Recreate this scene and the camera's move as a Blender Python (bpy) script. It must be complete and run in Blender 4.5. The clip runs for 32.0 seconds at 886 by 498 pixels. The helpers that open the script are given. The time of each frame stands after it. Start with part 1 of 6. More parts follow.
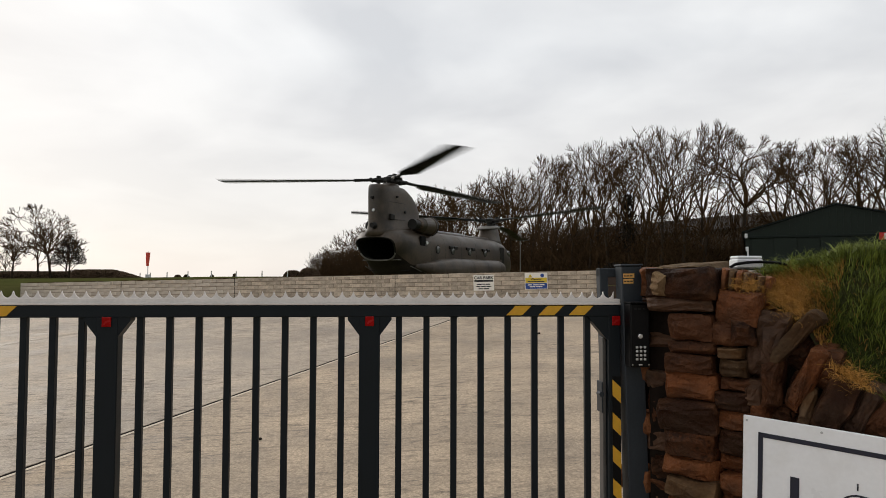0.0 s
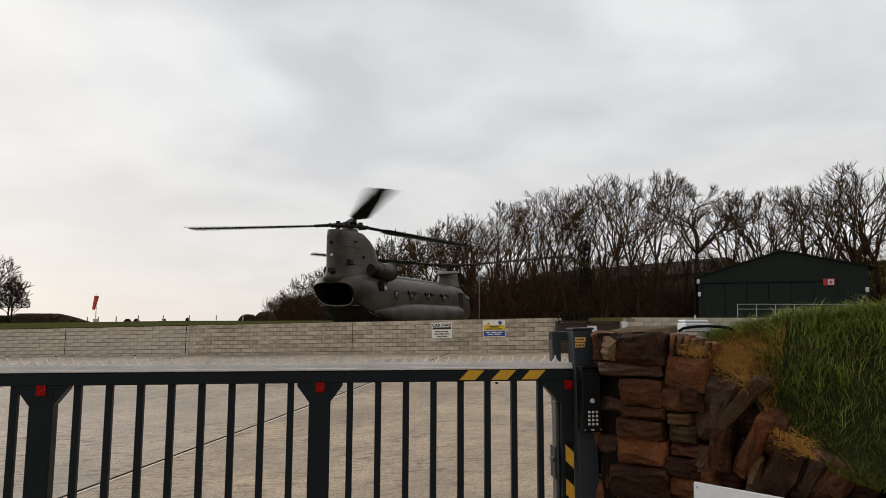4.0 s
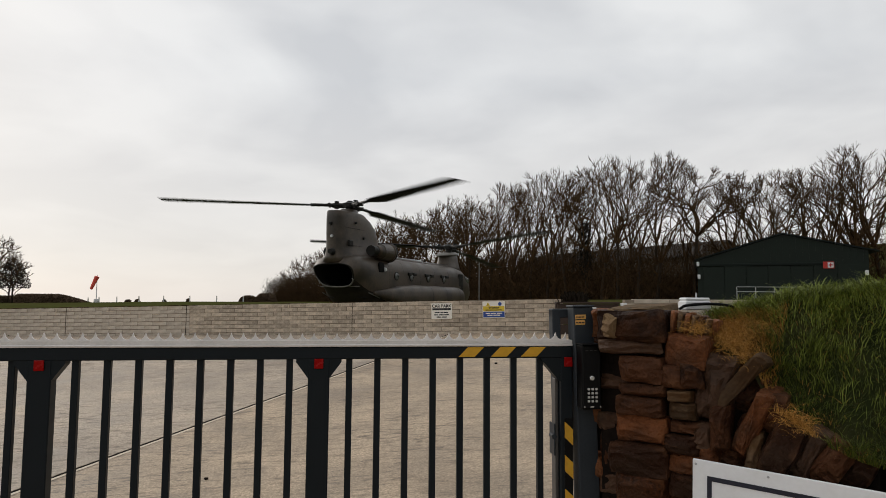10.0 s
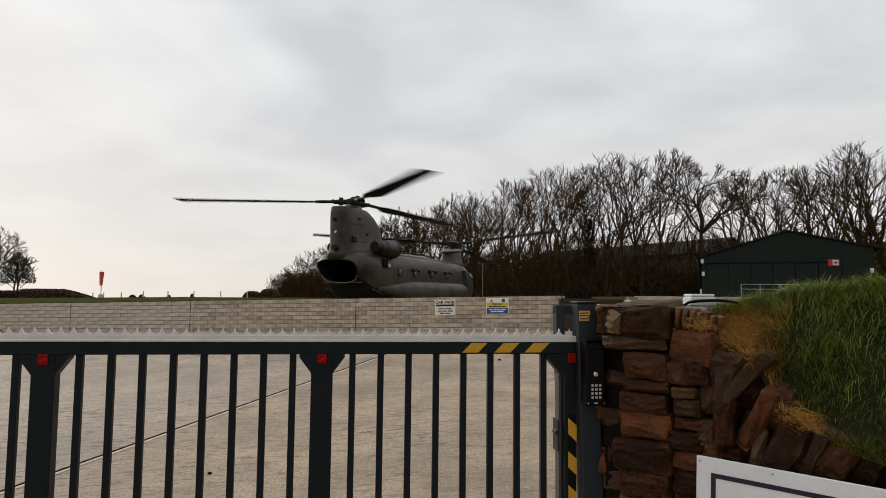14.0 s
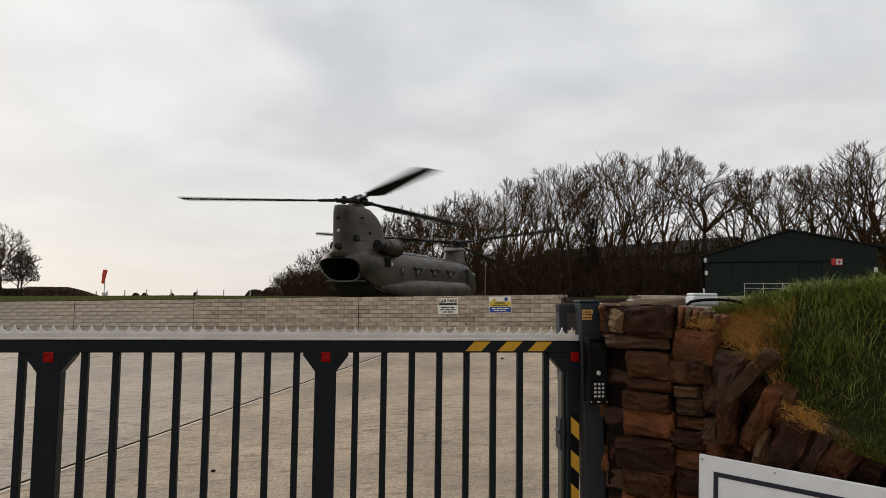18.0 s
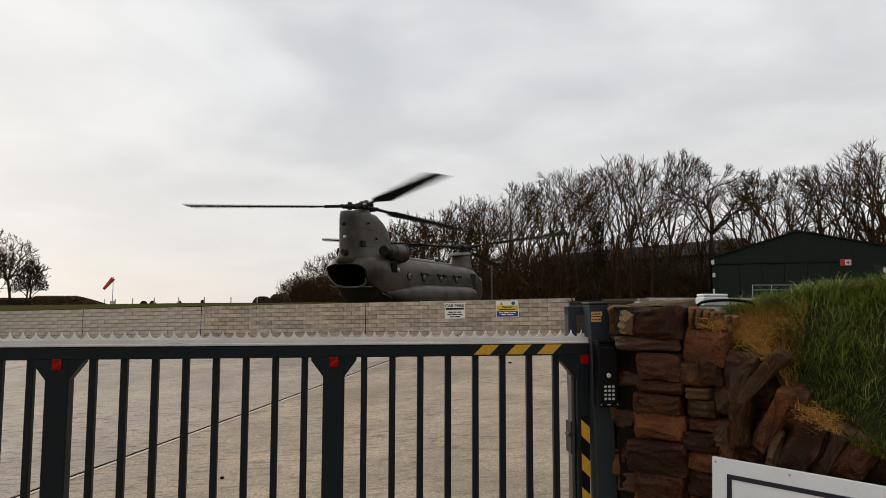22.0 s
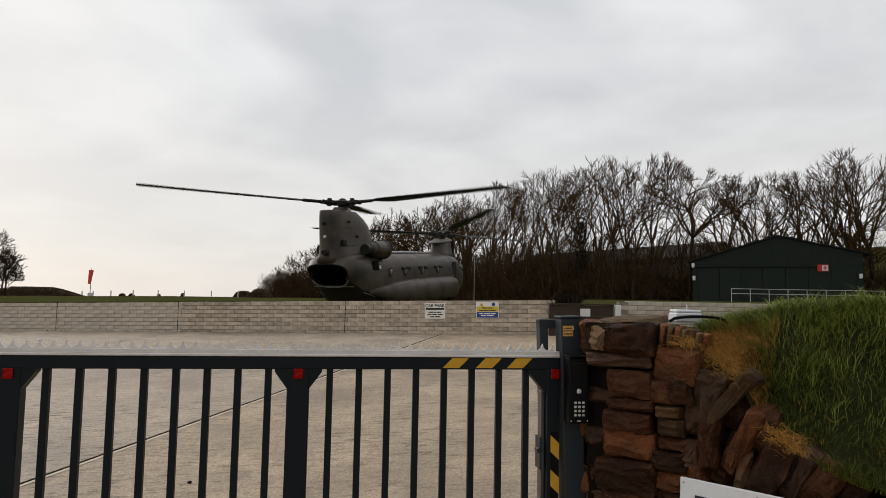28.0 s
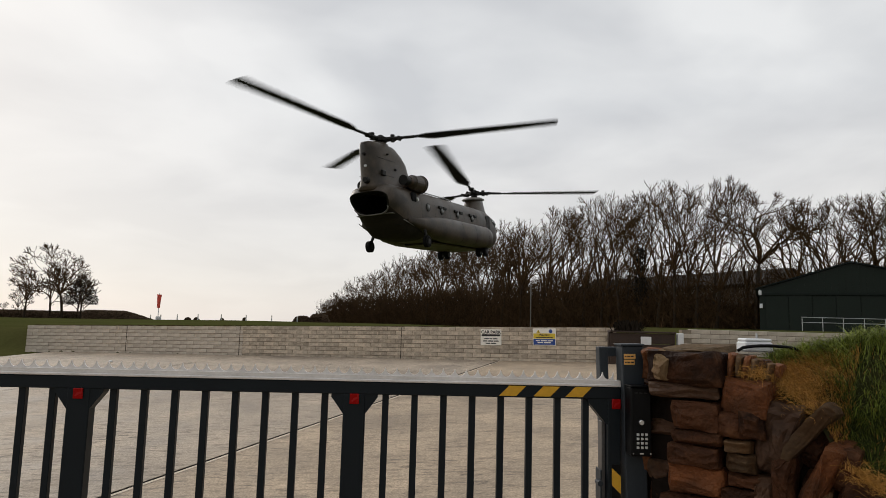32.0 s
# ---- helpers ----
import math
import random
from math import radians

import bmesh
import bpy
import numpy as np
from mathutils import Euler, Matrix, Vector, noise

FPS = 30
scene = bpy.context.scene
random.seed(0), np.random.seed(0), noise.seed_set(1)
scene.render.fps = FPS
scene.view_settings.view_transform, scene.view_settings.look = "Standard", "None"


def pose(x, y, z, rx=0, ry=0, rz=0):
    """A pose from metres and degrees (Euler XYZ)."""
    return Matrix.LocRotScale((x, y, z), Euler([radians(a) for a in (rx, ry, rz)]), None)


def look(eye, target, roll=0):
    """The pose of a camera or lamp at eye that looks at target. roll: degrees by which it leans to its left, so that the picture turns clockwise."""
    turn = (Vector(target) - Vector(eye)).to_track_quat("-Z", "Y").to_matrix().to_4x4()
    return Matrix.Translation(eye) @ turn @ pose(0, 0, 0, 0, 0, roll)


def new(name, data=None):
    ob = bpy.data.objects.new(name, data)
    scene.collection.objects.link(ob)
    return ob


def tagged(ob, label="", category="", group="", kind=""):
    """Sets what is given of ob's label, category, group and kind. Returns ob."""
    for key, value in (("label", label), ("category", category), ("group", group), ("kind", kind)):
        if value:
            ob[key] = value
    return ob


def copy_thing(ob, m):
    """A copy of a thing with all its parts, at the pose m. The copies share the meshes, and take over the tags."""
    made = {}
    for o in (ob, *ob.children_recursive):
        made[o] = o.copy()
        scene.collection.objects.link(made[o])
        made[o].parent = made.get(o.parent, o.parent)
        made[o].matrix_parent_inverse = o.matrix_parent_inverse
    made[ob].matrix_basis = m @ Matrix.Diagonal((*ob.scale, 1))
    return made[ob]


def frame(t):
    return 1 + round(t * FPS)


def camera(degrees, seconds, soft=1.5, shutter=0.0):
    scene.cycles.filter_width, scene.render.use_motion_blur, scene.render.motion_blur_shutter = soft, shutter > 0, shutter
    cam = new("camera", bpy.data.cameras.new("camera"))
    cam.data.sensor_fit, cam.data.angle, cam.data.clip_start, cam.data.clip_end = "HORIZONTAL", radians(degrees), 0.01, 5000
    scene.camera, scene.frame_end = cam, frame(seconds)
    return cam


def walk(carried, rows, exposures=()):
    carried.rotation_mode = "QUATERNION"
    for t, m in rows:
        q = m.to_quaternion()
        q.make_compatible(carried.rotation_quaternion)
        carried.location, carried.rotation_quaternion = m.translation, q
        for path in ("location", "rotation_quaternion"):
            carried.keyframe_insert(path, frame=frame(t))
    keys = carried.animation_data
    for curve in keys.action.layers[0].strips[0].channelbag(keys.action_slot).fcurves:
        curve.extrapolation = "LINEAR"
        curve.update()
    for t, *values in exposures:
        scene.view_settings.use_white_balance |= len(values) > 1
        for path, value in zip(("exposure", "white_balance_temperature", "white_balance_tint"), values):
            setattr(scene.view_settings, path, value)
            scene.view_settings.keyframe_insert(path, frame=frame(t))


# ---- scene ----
cam = camera(68.2, 32.0, soft=0.6, shutter=0.11)
PATH = [
    (0, (-0.212, -0.077, 1.482), (-0.038, 1.914, 1.561), 0.2),
    (0.5, (-0.212, -0.076, 1.489), (-0.044, 1.915, 1.586), 0.3),
    (1, (-0.213, -0.076, 1.525), (-0.079, 1.916, 1.637), 1.1),
    (1.5, (-0.207, -0.083, 1.577), (-0.042, 1.907, 1.701), 0.5),
    (2, (-0.195, -0.088, 1.589), (-0.022, 1.894, 1.799), 0.8),
    (2.5, (-0.187, -0.086, 1.584), (0.043, 1.891, 1.783), 0.6),
    (3, (-0.18, -0.09, 1.578), (0.097, 1.88, 1.782), 0.4),
    (3.5, (-0.181, -0.085, 1.576), (0.101, 1.883, 1.791), 0.1),
    (4, (-0.184, -0.082, 1.572), (0.111, 1.885, 1.784), 0.2),
    (4.5, (-0.18, -0.078, 1.567), (0.115, 1.89, 1.762), 0.0),
    (6.5, (-0.181, -0.062, 1.556), (0.124, 1.907, 1.731), 0.7),
    (7, (-0.182, -0.061, 1.555), (0.122, 1.909, 1.725), 0.8),
    (7.5, (-0.182, -0.06, 1.553), (0.122, 1.909, 1.722), 0.8),
    (8, (-0.181, -0.055, 1.552), (0.123, 1.916, 1.713), 0.6),
    (8.5, (-0.181, -0.057, 1.553), (0.117, 1.914, 1.713), 0.5),
    (9, (-0.179, -0.058, 1.552), (0.121, 1.912, 1.716), 0.6),
    (9.5, (-0.179, -0.056, 1.552), (0.119, 1.915, 1.711), 0.4),
    (10, (-0.179, -0.056, 1.55), (0.117, 1.916, 1.707), 0.4),
    (10.5, (-0.178, -0.057, 1.552), (0.117, 1.915, 1.712), 0.3),
    (11, (-0.179, -0.052, 1.55), (0.115, 1.92, 1.705), 0.3),
    (11.5, (-0.178, -0.054, 1.551), (0.116, 1.918, 1.71), 0.4),
    (12, (-0.177, -0.051, 1.548), (0.115, 1.921, 1.704), 0.4),
    (12.5, (-0.179, -0.052, 1.548), (0.112, 1.921, 1.707), 0.5),
    (13, (-0.177, -0.047, 1.547), (0.111, 1.926, 1.698), 0.5),
    (13.5, (-0.179, -0.049, 1.547), (0.108, 1.925, 1.694), 0.4),
    (14, (-0.178, -0.048, 1.546), (0.107, 1.926, 1.692), 0.6),
    (14.5, (-0.18, -0.053, 1.548), (0.106, 1.921, 1.698), 0.7),
    (16.5, (-0.182, -0.053, 1.547), (0.097, 1.922, 1.692), 0.6),
    (17, (-0.182, -0.053, 1.547), (0.098, 1.922, 1.69), 0.7),
    (17.5, (-0.183, -0.056, 1.547), (0.097, 1.919, 1.696), 0.7),
    (18, (-0.182, -0.056, 1.546), (0.095, 1.92, 1.688), 0.7),
    (18.5, (-0.184, -0.055, 1.546), (0.093, 1.921, 1.687), 0.8),
    (19, (-0.183, -0.053, 1.544), (0.092, 1.923, 1.68), 0.6),
    (19.5, (-0.184, -0.053, 1.546), (0.094, 1.922, 1.687), 0.8),
    (20, (-0.182, -0.051, 1.543), (0.095, 1.926, 1.677), 0.7),
    (20.5, (-0.183, -0.049, 1.544), (0.096, 1.927, 1.676), 0.7),
    (21, (-0.183, -0.043, 1.542), (0.093, 1.934, 1.665), 0.6),
    (21.5, (-0.185, -0.042, 1.541), (0.095, 1.933, 1.676), 0.4),
    (22, (-0.185, -0.041, 1.539), (0.073, 1.936, 1.696), 0.1),
    (22.5, (-0.118, 0.01, 1.579), (0.128, 1.991, 1.694), -0.0),
    (23, (-0.119, 0.01, 1.578), (0.125, 1.992, 1.681), -0.2),
    (23.5, (-0.118, 0.011, 1.577), (0.115, 1.994, 1.682), -0.3),
    (24, (-0.104, 0.025, 1.584), (0.212, 1.998, 1.688), -1.3),
    (24.5, (-0.098, 0.033, 1.583), (0.213, 2.001, 1.749), -0.7),
    (25, (-0.106, 0.019, 1.584), (0.195, 1.983, 1.816), 0.1),
    (25.5, (-0.104, 0.022, 1.584), (0.193, 1.99, 1.786), 0.3),
    (27.5, (-0.122, 0.012, 1.604), (0.161, 1.985, 1.769), 1.0),
    (28, (-0.122, 0.009, 1.601), (0.186, 1.98, 1.751), 1.1),
    (28.5, (-0.125, 0.009, 1.606), (0.154, 1.98, 1.794), 0.5),
    (29, (-0.122, 0.018, 1.607), (0.141, 1.992, 1.792), 0.3),
    (29.5, (-0.121, 0.016, 1.606), (0.138, 1.99, 1.793), 0.8),
    (30, (-0.123, 0.006, 1.611), (0.069, 1.989, 1.791), 0.4),
    (30.5, (-0.11, 0.028, 1.602), (0.122, 2.007, 1.77), 0.8),
    (31, (-0.116, 0.024, 1.6), (0.059, 2.008, 1.778), 1.5),
    (31.5, (-0.126, 0.024, 1.604), (0.031, 2.005, 1.83), 1.9),
    (32, (-0.121, 0.03, 1.599), (0.015, 2.013, 1.824), 1.6),
]
walk(cam, [(t, look(eye, target, roll)) for t, eye, target, roll in PATH], [(0, 0.14, 6680, 11), (0.7, 0.0, 6680, 11), (21.8, -0.04, 6680, 11), (22.7, 0.1, 6680, 11), (24.2, 0.08, 6680, 11), (25, -0.02, 6680, 11), (32, -0.02, 6680, 11)])

# ---- light: overcast sky, a veiled low sun to the west of the pad ----
SUN_AZ, SUN_EL = 128.0, 24.0  # degrees, counter-clockwise from +x
world = bpy.data.worlds.new("overcast_sky")
scene.world = world
world.use_nodes = True


def build_sky():
    nt = world.node_tree
    nt.nodes.clear()
    N, L = nt.nodes.new, nt.links.new
    out, bg = N("ShaderNodeOutputWorld"), N("ShaderNodeBackground")
    bg.inputs["Strength"].default_value = 1.0
    sky = N("ShaderNodeTexSky")
    sky.sky_type, sky.sun_disc = "NISHITA", False
    sky.sun_elevation, sky.sun_rotation = radians(SUN_EL), radians(90 - SUN_AZ)
    sky_low = N("ShaderNodeMix")
    sky_low.data_type = "RGBA"
    sky_low.blend_type = "MULTIPLY"
    sky_low.inputs[0].default_value = 1.0
    sky_low.inputs[7].default_value = (0.1, 0.1, 0.1, 1)
    L(sky.outputs[0], sky_low.inputs[6])
    co = N("ShaderNodeTexCoord")
    # clouds: a flat layer seen in perspective
    sep = N("ShaderNodeSeparateXYZ")
    L(co.outputs["Generated"], sep.inputs[0])
    up = N("ShaderNodeMath")
    up.operation = "ADD"
    up.inputs[1].default_value = 0.22
    L(sep.outputs[2], up.inputs[0])
    flat = N("ShaderNodeVectorMath")
    flat.operation = "DIVIDE"
    den = N("ShaderNodeCombineXYZ")
    for i in range(3):
        L(up.outputs[0], den.inputs[i])
    L(co.outputs["Generated"], flat.inputs[0])
    L(den.outputs[0], flat.inputs[1])
    big, small = N("ShaderNodeTexNoise"), N("ShaderNodeTexNoise")
    big.inputs["Scale"].default_value, big.inputs["Detail"].default_value, big.inputs["Roughness"].default_value = 1.5, 4, 0.45
    small.inputs["Scale"].default_value, small.inputs["Detail"].default_value = 3.6, 4
    big.inputs["Distortion"].default_value = 0.5
    drift = N("ShaderNodeMapping")
    drift.inputs["Location"].default_value = (3.7, 1.9, 0.6)
    L(flat.outputs[0], drift.inputs[0])
    L(drift.outputs[0], big.inputs["Vector"])
    L(drift.outputs[0], small.inputs["Vector"])
    both = N("ShaderNodeMix")
    both.data_type = "FLOAT"
    both.inputs[0].default_value = 0.2
    L(big.outputs["Fac"], both.inputs[2])
    L(small.outputs["Fac"], both.inputs[3])
    ramp = N("ShaderNodeValToRGB")
    e = ramp.color_ramp.elements
    e[0].position, e[0].color = 0.38, (0.64, 0.668, 0.70, 1)
    e[1].position, e[1].color = 0.60, (0.855, 0.883, 0.90, 1)
    L(both.outputs[0], ramp.inputs[0])
    # brighter and warmer round the veiled sun, and low down
    glow = N("ShaderNodeVectorMath")
    glow.operation = "DOT_PRODUCT"
    a, h = radians(SUN_AZ), radians(14)
    glow.inputs[1].default_value = (math.cos(a) * math.cos(h), math.sin(a) * math.cos(h), math.sin(h))
    L(co.outputs["Generated"], glow.inputs[0])
    gr = N("ShaderNodeMapRange")
    gr.inputs[1].default_value, gr.inputs[2].default_value = 0.82, 1.0
    gr.inputs[4].default_value = 0.36
    gr.interpolation_type = "SMOOTHSTEP"
    L(glow.outputs["Value"], gr.inputs[0])
    low = N("ShaderNodeMapRange")
    low.inputs[1].default_value, low.inputs[2].default_value = 0.32, 0.0
    low.inputs[4].default_value = 0.85
    L(sep.outputs[2], low.inputs[0])
    m1, m2, m3 = N("ShaderNodeMix"), N("ShaderNodeMix"), N("ShaderNodeMix")
    for m in (m1, m2, m3):
        m.data_type = "RGBA"
    L(low.outputs[0], m1.inputs[0])
    L(ramp.outputs[0], m1.inputs[6])
    m1.inputs[7].default_value = (0.79, 0.77, 0.748, 1)
    L(gr.outputs[0], m2.inputs[0])
    L(m1.outputs[2], m2.inputs[6])
    m2.inputs[7].default_value = (0.922, 0.917, 0.906, 1)
    # unseen sky away from the sun dimmed, so faces turned this way stay dark
    away = N("ShaderNodeMapRange")
    away.inputs[1].default_value, away.inputs[2].default_value = -0.6, 0.15
    away.inputs[3].default_value, away.inputs[4].default_value = 0.55, 1.0
    L(glow.outputs["Value"], away.inputs[0])
    m4 = N("ShaderNodeMix")
    m4.data_type, m4.blend_type = "RGBA", "MULTIPLY"
    m4.inputs[0].default_value = 1.0
    L(m2.outputs[2], m4.inputs[6])
    L(away.outputs[0], m4.inputs[7])
    m3.inputs[0].default_value = 0.93
    L(sky_low.outputs[2], m3.inputs[6])
    L(m4.outputs[2], m3.inputs[7])
    L(m3.outputs[2], bg.inputs["Color"])
    L(bg.outputs[0], out.inputs["Surface"])


build_sky()
sun = new("veiled_sun", bpy.data.lights.new("veiled_sun", "SUN"))
sun.data.energy, sun.data.angle, sun.data.color = 0.9, radians(25), (1.0, 0.95, 0.88)
sun.matrix_world = look((0, 0, 60), (-math.cos(radians(SUN_AZ)) * 60, -math.sin(radians(SUN_AZ)) * 60, 60 - 60 * math.tan(radians(SUN_EL))))


# ---- materials ----
def mat(name, colour, rough=0.6, metal=0.0, vary=0.25, scale=8.0, fine=60.0, bump=0.15, depth=0.004, rand=0.0, island=False, spec=0.5,
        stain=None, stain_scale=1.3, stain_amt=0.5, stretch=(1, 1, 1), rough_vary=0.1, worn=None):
    """Two scales of tone, gloss variation, bump; rand: tone by object, or by island."""
    m = bpy.data.materials.new(name)
    m.use_nodes = True
    nt = m.node_tree
    N, L = nt.nodes.new, nt.links.new
    b = nt.nodes["Principled BSDF"]
    b.inputs["Metallic"].default_value = metal
    b.inputs["Specular IOR Level"].default_value = spec
    co = N("ShaderNodeTexCoord")
    mp = N("ShaderNodeMapping")
    mp.inputs["Scale"].default_value = stretch
    L(co.outputs["Object"], mp.inputs[0])
    n1, n2 = N("ShaderNodeTexNoise"), N("ShaderNodeTexNoise")
    n1.inputs["Scale"].default_value, n1.inputs["Detail"].default_value = scale, 5
    n2.inputs["Scale"].default_value, n2.inputs["Detail"].default_value = fine, 4
    L(mp.outputs[0], n1.inputs["Vector"])
    L(mp.outputs[0], n2.inputs["Vector"])
    mix = N("ShaderNodeMix")
    mix.data_type = "FLOAT"
    mix.inputs[0].default_value = 0.4
    L(n1.outputs["Fac"], mix.inputs[2])
    L(n2.outputs["Fac"], mix.inputs[3])
    fac = mix.outputs[0]
    if rand:
        info = N("ShaderNodeNewGeometry" if island else "ShaderNodeObjectInfo")
        mr = N("ShaderNodeMapRange")
        mr.inputs[3].default_value, mr.inputs[4].default_value = -rand, rand
        L(info.outputs["Random Per Island" if island else "Random"], mr.inputs[0])
        add = N("ShaderNodeMath")
        L(fac, add.inputs[0])
        L(mr.outputs[0], add.inputs[1])
        fac = add.outputs[0]
    ramp = N("ShaderNodeValToRGB")
    e = ramp.color_ramp.elements
    e[0].position, e[1].position = 0.3, 0.7
    e[0].color = (*(c * (1 - vary) for c in colour), 1)
    e[1].color = (*(min(1, c * (1 + vary)) for c in colour), 1)
    L(fac, ramp.inputs[0])
    colour_out = ramp.outputs[0]
    if stain:
        n3 = N("ShaderNodeTexNoise")
        n3.inputs["Scale"].default_value, n3.inputs["Detail"].default_value = stain_scale, 6
        L(co.outputs["Object"], n3.inputs["Vector"])
        r3 = N("ShaderNodeMapRange")
        r3.inputs[1].default_value, r3.inputs[2].default_value, r3.inputs[4].default_value = 0.48, 0.66, stain_amt
        L(n3.outputs["Fac"], r3.inputs[0])
        mc = N("ShaderNodeMix")
        mc.data_type = "RGBA"
        L(r3.outputs[0], mc.inputs[0])
        L(colour_out, mc.inputs[6])
        mc.inputs[7].default_value = (*stain, 1)
        colour_out = mc.outputs[2]
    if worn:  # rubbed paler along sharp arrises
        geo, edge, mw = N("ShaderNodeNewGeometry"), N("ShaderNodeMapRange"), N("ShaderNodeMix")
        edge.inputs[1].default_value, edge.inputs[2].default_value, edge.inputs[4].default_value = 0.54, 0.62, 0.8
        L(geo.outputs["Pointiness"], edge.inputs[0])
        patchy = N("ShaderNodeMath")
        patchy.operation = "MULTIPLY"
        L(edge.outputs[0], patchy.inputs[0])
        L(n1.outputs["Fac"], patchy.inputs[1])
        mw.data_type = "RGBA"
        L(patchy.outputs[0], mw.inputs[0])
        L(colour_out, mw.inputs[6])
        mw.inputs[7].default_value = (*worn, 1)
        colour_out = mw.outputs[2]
    L(colour_out, b.inputs["Base Color"])
    rr = N("ShaderNodeMapRange")
    rr.inputs[1].default_value, rr.inputs[2].default_value = 0.3, 0.7
    rr.inputs[3].default_value, rr.inputs[4].default_value = max(0.02, rough - rough_vary), min(1, rough + rough_vary)
    L(n1.outputs["Fac"], rr.inputs[0])
    L(rr.outputs[0], b.inputs["Roughness"])
    if bump:
        bp = N("ShaderNodeBump")
        bp.inputs["Strength"].default_value, bp.inputs["Distance"].default_value = bump, depth
        L(mix.outputs[0], bp.inputs["Height"])
        L(bp.outputs[0], b.inputs["Normal"])
    return m


def concrete_mat(colour, stain):
    """Tamped concrete: cross-brushed streaks, pitting, damp patches."""
    m = mat("brushed_wet_concrete", colour, 0.72, vary=0.34, scale=1.6, fine=40, bump=0.5, depth=0.004, stain=stain, stain_scale=0.55, stain_amt=0.6, spec=0.22, rough_vary=0.14)
    nt = m.node_tree
    N, L = nt.nodes.new, nt.links.new
    b = nt.nodes["Principled BSDF"]
    base = b.inputs["Base Color"].links[0].from_socket
    co, mp = N("ShaderNodeTexCoord"), N("ShaderNodeMapping")
    mp.inputs["Scale"].default_value = (2.6, 9.0, 1.0)
    mp.inputs["Rotation"].default_value = (0, 0, radians(4))
    L(co.outputs["Object"], mp.inputs[0])
    streak, where = N("ShaderNodeTexNoise"), N("ShaderNodeTexNoise")
    streak.inputs["Scale"].default_value, streak.inputs["Detail"].default_value, streak.inputs["Roughness"].default_value = 1.8, 8, 0.7
    where.inputs["Scale"].default_value, where.inputs["Detail"].default_value = 0.45, 4
    L(mp.outputs[0], streak.inputs["Vector"])
    L(co.outputs["Object"], where.inputs["Vector"])
    r1, r2 = N("ShaderNodeMapRange"), N("ShaderNodeMapRange")
    r1.inputs[1].default_value, r1.inputs[2].default_value = 0.50, 0.62
    r2.inputs[1].default_value, r2.inputs[2].default_value, r2.inputs[3].default_value = 0.35, 0.62, 0.22
    L(streak.outputs["Fac"], r1.inputs[0])
    L(where.outputs["Fac"], r2.inputs[0])
    mul = N("ShaderNodeMath")
    mul.operation = "MULTIPLY"
    L(r1.outputs[0], mul.inputs[0])
    L(r2.outputs[0], mul.inputs[1])
    # pits and grit
    pit = N("ShaderNodeTexNoise")
    pit.inputs["Scale"].default_value, pit.inputs["Detail"].default_value, pit.inputs["Roughness"].default_value = 22, 6, 0.75
    L(co.outputs["Object"], pit.inputs["Vector"])
    r3 = N("ShaderNodeMapRange")
    r3.inputs[1].default_value, r3.inputs[2].default_value, r3.inputs[4].default_value = 0.54, 0.68, 0.6
    L(pit.outputs["Fac"], r3.inputs[0])
    top = N("ShaderNodeMath")
    top.operation = "MAXIMUM"
    L(mul.outputs[0], top.inputs[0])
    L(r3.outputs[0], top.inputs[1])
    mx = N("ShaderNodeMix")
    mx.data_type = "RGBA"
    L(top.outputs[0], mx.inputs[0])
    L(base, mx.inputs[6])
    mx.inputs[7].default_value = (0.16, 0.13, 0.10, 1)
    # sharp sandy speckle
    grit = N("ShaderNodeTexNoise")
    grit.inputs["Scale"].default_value, grit.inputs["Detail"].default_value, grit.inputs["Roughness"].default_value = 48, 5, 0.8
    L(co.outputs["Object"], grit.inputs["Vector"])
    r4 = N("ShaderNodeMapRange")
    r4.inputs[1].default_value, r4.inputs[2].default_value, r4.inputs[3].default_value, r4.inputs[4].default_value = 0.36, 0.64, 0.66, 1.30
    L(grit.outputs["Fac"], r4.inputs[0])
    sc = N("ShaderNodeVectorMath")
    sc.operation = "SCALE"
    L(mx.outputs[2], sc.inputs[0])
    L(r4.outputs[0], sc.inputs["Scale"])
    L(sc.outputs[0], b.inputs["Base Color"])
    return m


M_CONCRETE = concrete_mat((0.462, 0.376, 0.290), (0.26, 0.215, 0.172))
M_CONCRETE2 = concrete_mat((0.462, 0.358, 0.255), (0.27, 0.212, 0.155))
M_MARGIN = mat("pale_joint_margin", (0.64, 0.54, 0.42), 0.75, vary=0.2, scale=6, fine=60, bump=0.2, spec=0.2)
M_GATE = mat("anthracite_powder_coat", (0.0065, 0.0105, 0.014), 0.5, vary=0.2, scale=5, fine=150, bump=0.05, depth=0.001, spec=0.22)
M_POST = mat("anthracite_post_paint", (0.028, 0.034, 0.041), 0.5, vary=0.2, scale=5, fine=150, bump=0.05, depth=0.001, spec=0.25)
M_CHANNEL = mat("dull_grey_steel", (0.085, 0.082, 0.078), 0.5, metal=0.2, vary=0.25, scale=6, fine=90, bump=0.08, depth=0.001)
M_ALU = mat("galvanised_strip", (0.74, 0.70, 0.67), 0.45, metal=0.2, vary=0.12, scale=9, fine=90, bump=0.08, depth=0.001)
M_YELLOW = mat("yellow_tape", (0.66, 0.35, 0.02), 0.4, vary=0.12, scale=20, bump=0)
M_LABEL = mat("orange_label_print", (0.75, 0.42, 0.12), 0.45, vary=0.1, scale=60, bump=0)
M_BLACK = mat("black_plastic", (0.004, 0.004, 0.0045), 0.5, vary=0.2, bump=0.04, spec=0.15)
